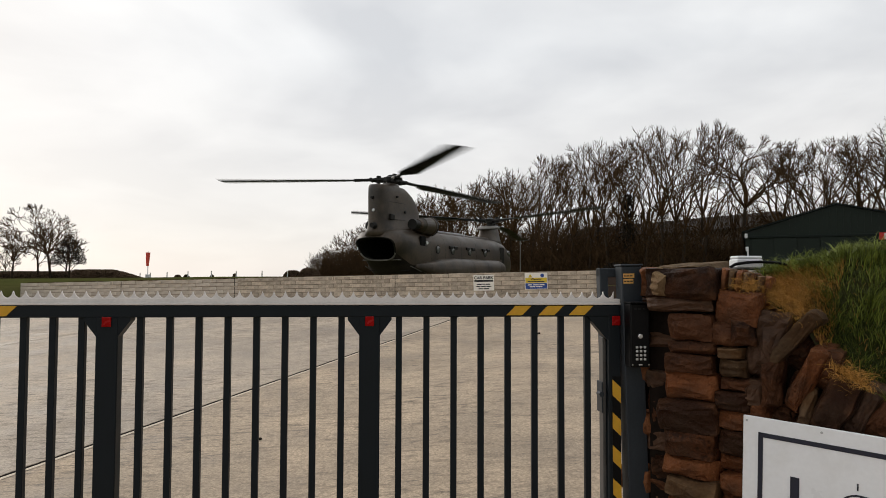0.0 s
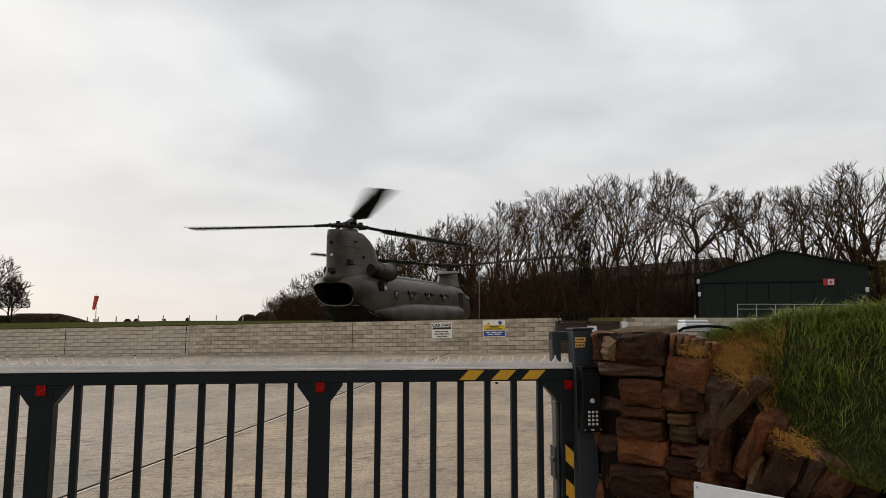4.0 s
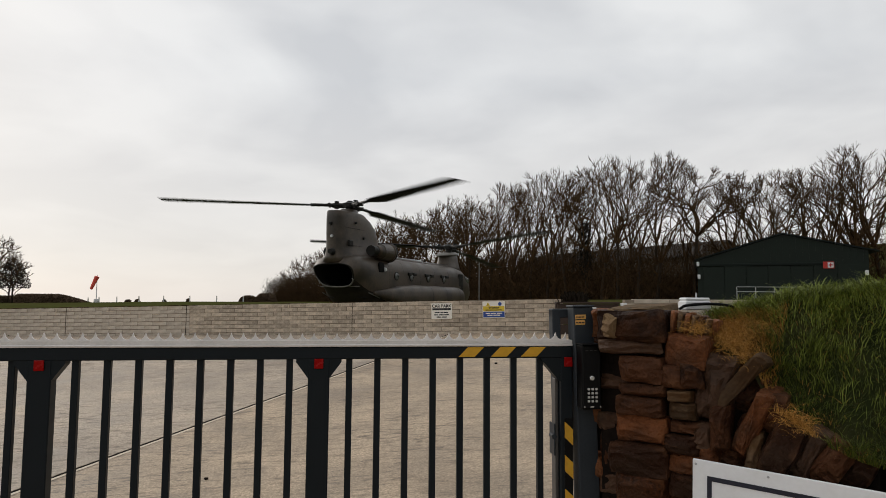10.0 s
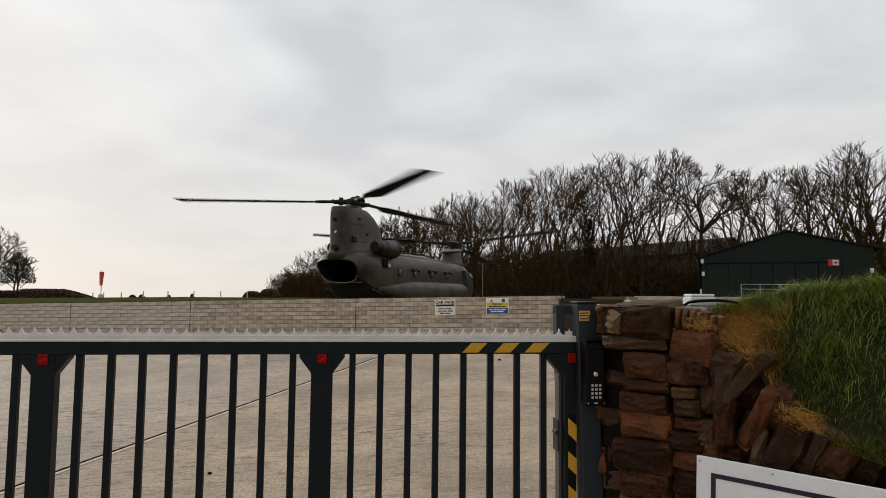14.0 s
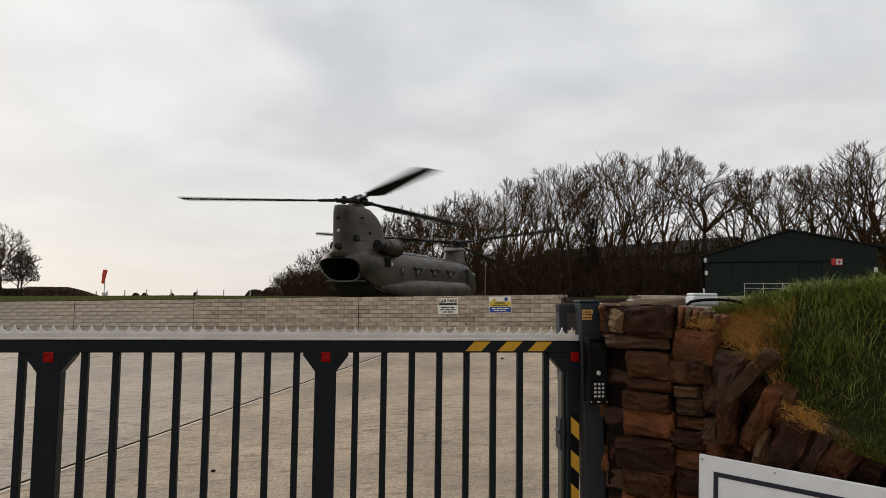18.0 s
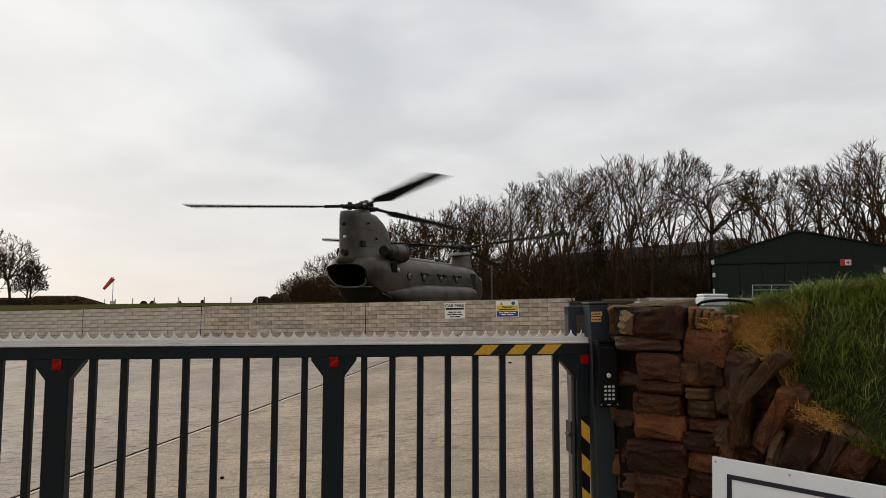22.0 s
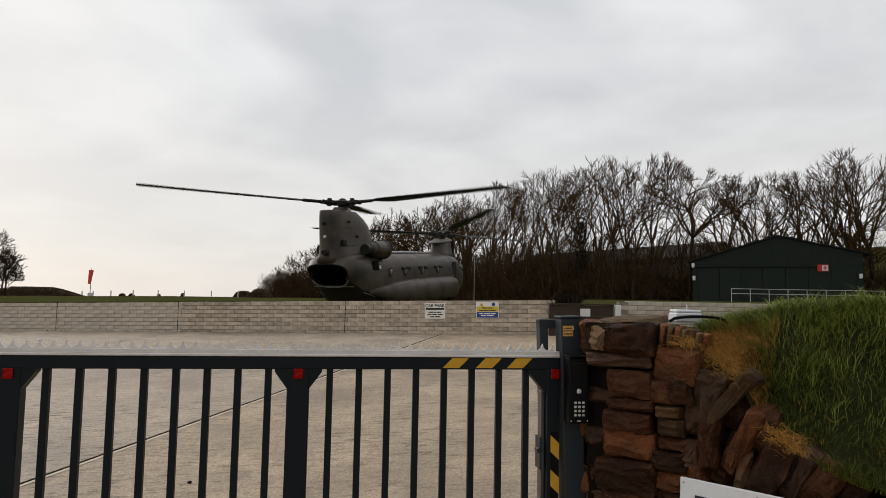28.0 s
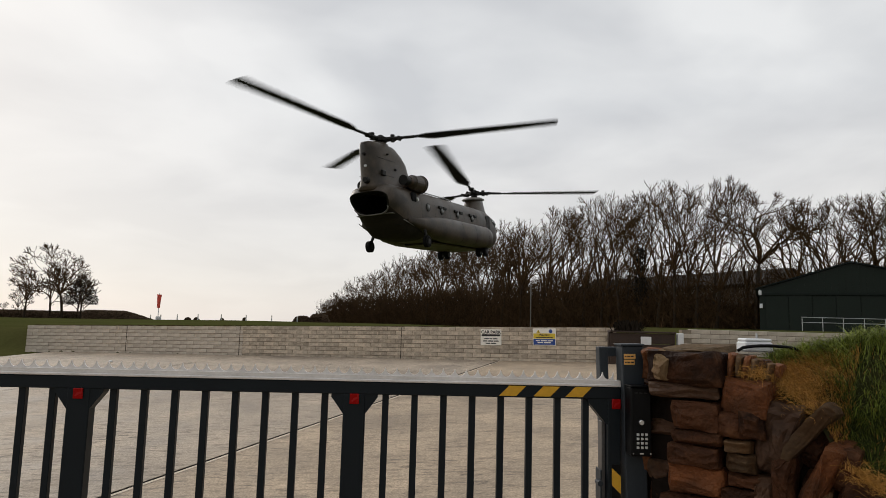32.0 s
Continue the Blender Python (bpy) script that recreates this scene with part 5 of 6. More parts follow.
            part("pod_seam", bm, M_HELI2, pod)
        part("side_lamp", T([(1.12, s * 1.33, 2.50), (1.12, s * 1.41, 2.50)], [0.10, 0.08], 12), M_WHITE, h)
        # round windows, with bulged panes
        for x in (2.3, 3.95, 6.0, 8.1):
            w = part("window_frame", T([(x, s * 1.325, 2.22), (x, s * 1.36, 2.22)], 0.22, 18), M_HELI2, h)
            part("pane", T([(x, s * 1.355, 2.22), (x, s * 1.39, 2.22), (x, s * 1.41, 2.22)], [0.18, 0.15, 0.07], 16), M_WINDOW, w, "bulged dark acrylic pane")
        for x in (3.75, 4.25, 5.75, 6.45, 7.85, 8.5):
            part("side_fitting", B(x - 0.2, x + 0.2, s * 1.34 - 0.07, s * 1.34 + 0.07, 2.30, 2.46, bevel=0.03), M_HELI2, h)
        part("crew_door", B(10.35, 11.0, s * 1.318 - 0.02, s * 1.318 + 0.02, 1.0, 2.65, bevel=0.02), M_HELI2, h)
        if s < 0:
            part("cockpit_window", loft(bmesh.new(), [ring(11.55, 1.315, 2.0, 2.75, 16, 3), ring(12.3, 1.24, 1.95, 2.6, 16, 3)], False, False), M_WINDOW, h, "cockpit side glazing")
        # gear: single aft wheel, twin forward wheels
        part("aft_strut", T([(1.50, s * 1.5, 0.95), (1.35, s * 1.68, 0.40)], [0.09, 0.06], 8), M_HELI2, h)
        wheel = bmesh.new()
        tube(wheel, [(1.35, s * 1.68 - 0.14, 0.36), (1.35, s * 1.68 - 0.1, 0.36), (1.35, s * 1.68 + 0.1, 0.36), (1.35, s * 1.68 + 0.14, 0.36)], [0.22, 0.3, 0.3, 0.22], 18)
        wl = part("aft_wheel", wheel, M_TYRE, h)
        part("rim", T([(1.35, s * 1.68 - 0.145, 0.36), (1.35, s * 1.68 + 0.145, 0.36)], 0.14, 12), M_HELI2, wl)
        part("forward_strut", T([(9.5, s * 1.3, 0.75), (9.5, s * 1.3, 0.3)], 0.08, 8), M_HELI2, h)
        for o in (-0.22, 0.22):
            wheel = bmesh.new()
            y = s * 1.3 + o
            tube(wheel, [(9.5, y - 0.13, 0.3), (9.5, y - 0.09, 0.3), (9.5, y + 0.09, 0.3), (9.5, y + 0.13, 0.3)], [0.22, 0.3, 0.3, 0.22], 18)
            wl = part("forward_wheel", wheel, M_TYRE, h)
            part("rim", T([(9.5, y - 0.135, 0.3), (9.5, y + 0.135, 0.3)], 0.14, 12), M_HELI2, wl)
    part("belly_fairing", B(3.6, 10.2, -0.9, 0.9, 0.46, 0.58, bevel=0.05), M_HELI, h)
    build_rotor("aft_rotor", h, (0, 0, 5.5), AFT_LEAN, False)
    build_rotor("forward_rotor", h, (11.86, 0, 4.4), FWD_LEAN, True)
    h.matrix_basis = pose(*HELI_REST)
    return h


HELI_REST = (0.01, 31.27, 0.52, 0, 0, 57.4)
AFT_LEAN, FWD_LEAN = (0.75, 1.76), (0, 5)
build_helicopter()


# ---- trees in winter ----
def winter_tree(seed, high, spread, lean=(0, 0), low=0.3, limbs=5, fine=0.02, gnarl=0.10, rise=0.12, fork=0.50, twigs=2, stop=0.75, stout=0.0125):
    """Trunk and crown meshes: limbs leave the stem steeply and fork again and again into upright sprays of twigs."""
    rng = np.random.default_rng(seed)
    tv, tf, cv, cf = [], [], [], []
    wide = 0.30 * high * spread
    mid = np.array((lean[0] * high * 0.5, lean[1] * high * 0.5, 0.60 * high))
    half = np.array((wide, wide, 0.41 * high))
    wind = np.array((lean[0], lean[1], 0.0))

    def limb(verts, faces, p, q, r0, r1, sides):
        u = (q - p) / (np.linalg.norm(q - p) + 1e-9)
        e = np.cross(u, (0, 0, 1.0) if abs(u[2]) < 0.9 else (1.0, 0, 0))
        e /= np.linalg.norm(e)
        w = np.cross(u, e)
        base = len(verts)
        for c, rr in ((p, r0), (q + u * r1 * 0.4, r1)):
            for k in range(sides):
                a = 2 * math.pi * k / sides
                verts.append(c + rr * (math.cos(a) * e + math.sin(a) * w))
        for k in range(sides):
            faces.append((base + k, base + (k + 1) % sides, base + sides + (k + 1) % sides, base + sides + k))

    def unit(v):
        return v / (np.linalg.norm(v) + 1e-9)

    def aside(d, angle):
        """d turned aside by an angle, to any side."""
        e = unit(np.cross(d, rng.normal(size=3)))
        return unit(d * math.cos(angle) + e * math.sin(angle))

    def grow(p, d, length, r, level):
        n = 4 if level < 2 else 3
        r1 = max(fine * 0.8, r * 0.84)
        for k in range(n):
            d = unit(d + rng.normal(0, gnarl, 3) + np.array((0, 0, rise * (1 - 0.15 * level))) + wind * 0.12 + (unit((p - mid) / half) * 0.11 if level else 0))
            q = p + d * length / n
            limb(cv, cf, p, q, r + (r1 - r) * k / n, r + (r1 - r) * (k + 1) / n, 6 if r > 3.5 * fine else 4 if r > 1.8 * fine else 3)
            p = q
            if level and k < n - 1 and rng.random() < 0.38:
                spray(p, aside(d, rng.uniform(0.5, 0.9)), length * rng.uniform(0.25, 0.55), fine * 0.85)
        out = float(np.linalg.norm((p - mid) / half))
        if length < stop or out > 0.97 or level > 5:
            for _ in range(twigs):
                spray(p, aside(d, rng.uniform(0.2, 0.7)), stop * rng.uniform(0.5, 1.1), fine * 0.8)
            return
        kids = 3 if rng.random() < 0.30 else 2
        for _ in range(kids):
            c = aside(d, fork * (1 + 0.12 * level) * rng.uniform(0.55, 1.25))
            grow(p, c, length * rng.uniform(0.66, 0.88) * min(1.0, max(0.4, (1.25 - out) / 0.5)), max(fine, r1 * (0.78 if kids == 2 else 0.68) * rng.uniform(0.85, 1.1)), level + 1)

    def spray(p, d, length, r):
        """A twig that bends upwards, with a side twig."""
        for k in range(2):
            d = unit(d + rng.normal(0, 0.17, 3) + np.array((0, 0, 0.26)) + wind * 0.15)
            q = p + d * length * 0.5
            limb(cv, cf, p, q, r * (1 - 0.3 * k), r * (0.7 - 0.35 * k), 3)
            p = q
            if k == 0 and rng.random() < 0.7:
                limb(cv, cf, p, p + aside(d, 0.5) * length * 0.45, r * 0.65, r * 0.3, 3)

    # the stem, with a few limbs low down and the main fan at its head
    top = low * high
    r0 = high * stout
    p, d = np.array((0, 0, -0.4)), np.array((0, 0, 1.0))
    n = 6
    for k in range(n):
        d = unit(d + rng.normal(0, 0.035, 3) + wind * 0.06)
        q = p + d * (top + 0.4) / n
        limb(tv, tf, p, q, r0 * (1.45 if k == 0 else 1 - 0.06 * k), r0 * (1 - 0.06 * (k + 1)), 8)
        p = q
        if k >= 2 and rng.random() < 0.75:
            grow(p, aside(d, rng.uniform(0.5, 0.95)), high * rng.uniform(0.10, 0.17), r0 * rng.uniform(0.28, 0.45), 1)
    for k in range(limbs):
        a = 2 * math.pi * (k + rng.uniform(-0.3, 0.3)) / limbs
        t = rng.uniform(0.2, 0.85) * spread
        c = unit(d + np.array((math.cos(a) * t, math.sin(a) * t, 0)))
        grow(p, c, high * rng.uniform(0.17, 0.25), r0 * rng.uniform(0.40, 0.60), 0)
    k = high / float(np.percentile([v[2] for v in cv], 99.6))
    out = []
    for verts, faces, m, name in ((tv, tf, M_BARK, "trunk"), (cv, cf, M_TWIG, "crown")):
        me = bpy.data.meshes.new(name)
        me.from_pydata([tuple(v * k) for v in verts], [], faces)
        me.materials.append(m)
        out.append(me)
    return out


def place_tree(meshes, x, y, z, scale, yaw, label, group):
    t = new("tree")
    t.matrix_basis = pose(x, y, z, 0, 0, yaw) @ Matrix.Diagonal((scale, scale, scale, 1))
    for me in meshes:
        piece(me.name.split(".")[0], me, t, Matrix())
    return tagged(t, label, "tree", group)


# the front of the wood runs from behind the hangar to the far side of the field: place and height
WOOD_LINE = (
    (-23.4, 206.0, 6.9), (-19.7, 200.4, 9.3), (-15.8, 191.1, 11.4), (-12.0, 183.4, 13.3), (-8.0, 174.7, 14.4), (-4.1, 165.7, 15.5), (-0.4, 157.6, 16.4), (3.2, 150.1, 17.1),
    (6.4, 142.4, 17.8), (9.8, 134.6, 18.6), (13.0, 126.4, 18.5), (15.4, 119.2, 18.4), (17.9, 111.9, 18.3), (20.0, 105.7, 17.9), (22.0, 99.3, 18.2), (23.6, 94.1, 17.5), (25.4, 88.2, 17.0),
    (26.7, 84.6, 17.3), (28.0, 80.9, 16.8), (29.4, 77.6, 17.1), (30.6, 75.4, 17.0), (31.7, 73.3, 16.9), (33.1, 70.8, 16.7), (35.0, 70.1, 16.9), (38.7, 68.5, 15.6), (42.6, 66.7, 13.7), (45.1, 65.8, 14.0),
    (47.0, 65.1, 14.7), (50.4, 64.2, 14.4), (52.1, 63.8, 15.4), (54.8, 63.4, 17.2), (57.1, 62.9, 16.8), (62.0, 60.5, 15.0),
)


def build_wood():
    kinds = [winter_tree(100 + i, 14.0, (0.82, 0.98, 0.72)[i % 3], (0.10, 0.02), (0.34, 0.26, 0.42)[i % 3], 5, 0.027, twigs=3) for i in range(8)]
    far = [winter_tree(160 + i, 14.0, 1.0, (0.10, 0.02), 0.24, 6, 0.040, twigs=3, stop=0.9) for i in range(3)]
    thin = [winter_tree(140 + i, 14.0, 0.9, (0.10, 0.02), (0.45, 0.36)[i % 2], 4, 0.022, twigs=1, stop=1.0) for i in range(4)]
    stout = [winter_tree(180 + i, 14.0, (1.1, 0.9, 1.2)[i], (0.06, 0.0), (0.30, 0.36, 0.26)[i], 5, 0.026, twigs=3, stout=0.017) for i in range(3)]
    gnarled = winter_tree(171, 14.0, 1.45, (0.14, 0.0), 0.48, 8, 0.027, gnarl=0.24, rise=0.04, fork=0.62, twigs=4, stout=0.017)
    rng = random.Random(8)
    line = WOOD_LINE
    label = "tall bare winter tree with a dense twiggy crown"
    for i, (x, y, h) in enumerate(line):
        if i == 24:
            place_tree(gnarled, x, y, ground_z(x, y) - 0.1, h / 14.0, 0, "bare winter tree with a gnarled flat-topped crown", "bare trees of the wood")
        else:
            place_tree(far[i % 3] if y > 118 else stout[i % 3] if x > 40 else kinds[i % 8], x, y, ground_z(x, y) - 0.1, h / 14.0 * (rng.uniform(0.97, 1.0) if x > 40 else rng.uniform(0.98, 1.03)), rng.uniform(-35, 35), label, "bare trees of the wood")
        for row in range(1, 5 if y > 105 else 3 if y > 90 else 2):
            px, py = x + rng.uniform(-1.3, 1.3) + row * rng.uniform(0.8, 2.2), y + rng.uniform(-1, 1) + row * rng.uniform(3, 5)
            place_tree(thin[(i + row) % 4], px, py, ground_z(px, py) - 0.1, h * rng.uniform(0.84, 1.0) / 14.0, rng.uniform(-40, 40), label, "bare trees of the wood")

    # ivy clothes one of the stems
    ix, iy = 29.4, 77.6
    verts, faces = [], []
    for _ in range(2600):
        z = rng.uniform(2.5, 9.6)
        wv = 0.85 * (1 - ((z - 6.2) / 4.2) ** 2) + 0.2
        p = Vector((rng.gauss(0, 0.5) * wv, rng.gauss(0, 0.5) * wv, z))
        nrm = Vector((rng.gauss(0, 1), rng.gauss(0, 1), rng.gauss(0, 1))).normalized()
        a = nrm.orthogonal().normalized() * rng.uniform(0.06, 0.14)
        b = nrm.cross(a) * 0.8
        n0 = len(verts)
        verts += [p - a, p - b, p + a, p + b]
        faces.append((n0, n0 + 1, n0 + 2, n0 + 3))
    me = bpy.data.meshes.new("ivy")
    me.from_pydata([tuple(v) for v in verts], [], faces)
    me.materials.append(M_HEDGE)
    ivy = new("ivy", me)
    ivy.matrix_basis = pose(ix, iy, ground_z(ix, iy))
    tagged(ivy, "dark ivy clothing a tree stem in the wood", "ivy", kind="stuff")

    # leafless undergrowth: a thicket of thin stems along the wood's foot
    verts, faces = [], []

    def stem(p, d, l, r):
        side = d.cross(Vector((rng.gauss(0, 1), rng.gauss(0, 1), 0.1))).normalized() * r
        n0 = len(verts)
        q = p + d * l
        verts.extend((p - side, p + side, q + side * 0.4, q - side * 0.4))
        faces.append((n0, n0 + 1, n0 + 2, n0 + 3))

    pts = [Vector((x, y)) for x, y, h in line]
    # brush close to the ground, too thick to see through
    for i in range(len(pts) - 1):
        a, b = pts[i], pts[i + 1]
        for _ in range(int((700 if a.y < 120 else 900) * (b - a).length)):
            c = a.lerp(b, rng.random()) + Vector((rng.uniform(0, 8.0), rng.uniform(1.0, 12)))
            z = rng.random() * (2.6 + 1.4 * noise.noise(Vector((c.x * 0.25, c.y * 0.1, 0)))) * (1.1 if c.y < 95 else 1.0 if c.y < 125 else 1.4 if c.y < 175 else 1.1)
            d = Vector((rng.gauss(0, 0.8), rng.gauss(0, 0.8), rng.uniform(0.2, 1))).normalized()
            stem(Vector((c.x, c.y, ground_z(c.x, c.y) + z - 0.2)), d, rng.uniform(0.5, 1.3), rng.uniform(0.05, 0.12))
    for i in range(len(pts) - 1):
        a, b = pts[i], pts[i + 1]
        seg = (b - a).length
        for _ in range(int((300 if a.y < 90 else 480) * seg)):
            c = a.lerp(b, rng.random()) + Vector((rng.uniform(-2.0, 6.0), rng.uniform(-3.0, 10)))
            top = (2.4 + 3.6 * rng.random() ** 1.6) * (1.0 if c.y < 170 else 0.75)
            z = rng.uniform(0, 1) ** 1.35 * top
            d = Vector((rng.gauss(0, 0.55), rng.gauss(0, 0.55), rng.uniform(0.3, 1))).normalized()
            stem(Vector((c.x, c.y, ground_z(c.x, c.y) + z - 0.2)), d, rng.uniform(0.6, 2.0), rng.uniform(0.015, 0.05))
    # saplings and low boughs between the trunks
    for i in range(len(pts) - 1):
        a, b = pts[i], pts[i + 1]
        for _ in range(int((90 if a.y < 90 else 170) * (b - a).length)):
            c = a.lerp(b, rng.random()) + Vector((rng.uniform(-1.5, 5.0), rng.uniform(-2.0, 9)))
            d = Vector((rng.gauss(0, 0.28), rng.gauss(0, 0.28), 1)).normalized()
            p = Vector((c.x, c.y, ground_z(c.x, c.y) + rng.uniform(0.5, 6.0)))
            for _ in range(3):
                l = rng.uniform(0.6, 1.3)
                stem(p, d, l, rng.uniform(0.014, 0.034))
                p = p + d * l
                d = (d + Vector((rng.gauss(0, 0.3), rng.gauss(0, 0.3), rng.uniform(-0.1, 0.2)))).normalized()
    me = bpy.data.meshes.new("undergrowth")
    me.from_pydata([tuple(v) for v in verts], [], faces)
    me.materials.append(M_SCRUB)
    tagged(new("undergrowth", me), "dense brown leafless undergrowth along the foot of the wood", "undergrowth", kind="stuff")
    return kinds


build_wood()


def build_barn():
    # a long farm shed beyond the trees: x along its length, y across
    b = thing("farm_shed", None, None, "long grey-brown farm shed seen through the bare trees", "shed", pose(50.5, 87.5, 0, 0, 0, 113))
    part("side_wall", B(0, 42, -0.2, 0, 1.0, 8.3), M_SHED, b)
    part("side_wall", B(0, 42, -12.0, -11.8, 1.0, 8.3), M_SHED, b)
    for x0, x1 in ((0.0, 0.2), (41.8, 42.0)):
        bm = bmesh.new()
        loft(bm, [[(x, y, z) for y, z in ((-0.2, 1.0), (-0.2, 8.3), (-6.0, 10.6), (-11.8, 8.3), (-11.8, 1.0))] for x in (x0, x1)])
        part("gable_wall", bm, M_SHED, b)
    for ya, yb in ((0.6, -6.0), (-12.6, -6.0)):
        bm = bmesh.new()
        loft(bm, [[(x, y, z) for y, z in ((ya, 8.2), (yb, 10.75), (yb, 10.87), (ya, 8.32))] for x in (-0.5, 42.5)])
        part("roof_sheet", bm, M_SHEDROOF, b)
    for k in range(8):
        part("pale_panel", B(1.0 + k * 5.2, 4.6 + k * 5.2, 0.0, 0.05, 3.2, 5.4), M_SHEDROOF, b)


build_barn()


def bushy(name, cx, cy, w, d, h, count, label, cat, seed, leaf=0.22, m=None, top=None, lift=0.0):
    """A clipped or rounded bush of many small leafy clumps."""
    rng = random.Random(seed)
    verts, faces = [], []
    z0 = ground_z(cx, cy) - 0.1 + lift
    for _ in range(count):
        u, v = rng.uniform(-1, 1), rng.uniform(-1, 1)
        hh = h * (top(u) if top else (1 - 0.8 * u * u * u * u)) * (1 - 0.3 * v * v)
        p = Vector((cx + u * w / 2, cy + v * d / 2, z0 + hh * (1 - rng.random() ** 1.3 * 0.999)))
        n = Vector((rng.gauss(0, 1), rng.gauss(0, 1), rng.gauss(0, 1))).normalized()
        a = n.orthogonal().normalized() * leaf * rng.uniform(0.5, 1.2)
        b = n.cross(a) * rng.uniform(0.4, 0.8)
        n0 = len(verts)
        verts += [p - a, p - b, p + a, p + b]
        faces.append((n0, n0 + 1, n0 + 2, n0 + 3))
    me = bpy.data.meshes.new(name)
    me.from_pydata([tuple(v) for v in verts], [], faces)
    me.materials.append(m or M_HEDGE2)
    return tagged(new(name, me), label, cat)


def build_left_skyline():
    big = winter_tree(338, 13.0, 1.75, (-0.5, 0.0), 0.36, 10, 0.042, gnarl=0.15, rise=0.08, fork=0.6, twigs=4, stop=0.8, stout=0.02)
    small = [winter_tree(310 + i, 8.0, 1.1, (-0.12, 0.1), 0.36, 6, 0.044, gnarl=0.15, rise=0.10, fork=0.5, twigs=3, stop=0.7, stout=0.022) for i in range(3)]
    place_tree(big, -53.7, 110, ground_z(-53.7, 110), 0.92, 0, "tall bare tree leaning with the wind on the field's edge", "bare trees at the field's edge")
    for i, (x, y, h, yaw) in enumerate(((-50.4, 109, 7.4, 130), (-52.4, 112, 7.6, 20), (-56.2, 111, 8.6, 70), (-59.6, 110, 8.0, 200), (-61.8, 112, 5.0, 280), (-64.5, 113, 2.6, 40))):
        place_tree(small[i % 3], x, y, ground_z(x, y), h / 8.0, yaw, "spreading bare tree on the field's edge", "bare trees at the field's edge")
    # ivy thick in the crown of one of them
    bushy("ivy_crown", -50.5, 109, 4.2, 3.2, 4.6, 3600, "dark ivy filling the crown of a bare tree", "ivy", 12, 0.12, M_HEDGE, top=lambda u: 1.0 - 0.8 * u * u, lift=2.6)
    bushy("hedge", -57, 112, 24, 2.5, 1.9, 40000, "dark unbroken hedge under the bare trees", "hedge", 1, 0.16, top=lambda u: 0.75)
    bushy("hedge", -44.0, 108, 10.4, 2.5, 1.6, 24000, "brown clipped hedge sloping down to the field", "hedge", 2, 0.14, top=lambda u: 1.0 if u < 0.1 else 1.0 - 0.95 * (u - 0.1) ** 1.3)
    for x, w, h, s in ((-40.4, 1.1, 0.65, 3), (-38.8, 0.9, 0.6, 4), (-29.6, 0.6, 0.7, 5), (-33.9, 0.5, 0.5, 6), (-18.5, 3.4, 1.3, 7), (-15.2, 4.2, 1.8, 8)):
        bushy("bush", x, 131, w, 1.2, h, 420 if w < 2 else 6000, "small dark bush on the field's edge", "bush", s, 0.16)
    # white-topped fence posts
    posts = (-47.1, -45.2, -42.1, -38.2, -33.8, -29.1, -24.2, -19.3)
    first = None
    for x in posts:
        z = ground_z(x, 130)
        m = pose(x, 130, z)
        if first is None:
            first = thing("fence_post", None, None, "white-topped timber fence post at the field's edge", "fence post", m, group="fence posts along the field")
            part("shaft", B(-0.09, 0.09, -0.09, 0.09, -0.2, 0.7, bevel=0.02), M_WHITE, first)
            part("top", B(-0.085, 0.085, -0.085, 0.085, 0.7, 1.15, bevel=0.02), M_CREAM, first)
        else:
            copy_thing(first, m)


build_left_skyline()


def build_windsock():
    x, y = -38.7, 110.0
    m = pose(x, y, ground_z(x, y))
    mast = thing("windsock_mast", T([(0, 0, -0.1), (0, 0, 4.35)], [0.07, 0.045], 10), M_WHITE, "white windsock mast standing on the field", "mast", m)
    part("base_block", B(-0.28, 0.28, -0.28, 0.28, -0.1, 0.55, bevel=0.03), M_WHITE, mast)
    sock = thing("windsock", None, None, "limp red windsock hanging from its mast", "windsock", pose(x, y, ground_z(x, y) + 4.15))
    n = 6
    for i in range(n):
        a, b = i / n, (i + 1) / n
        bm = bmesh.new()
        tube(bm, [(0.08 + 2.15 * a, 0, 0), (0.08 + 2.15 * b, 0, 0)], [0.35 - 0.14 * a, 0.35 - 0.14 * b], 14, caps=False)
        part("sleeve_panel", bm, M_SOCK, sock)
    part("mouth_ring", T([(0.05, 0, 0), (0.10, 0, 0)], 0.36, 14), M_SOCK, sock)
    return sock


SOCK = build_windsock()


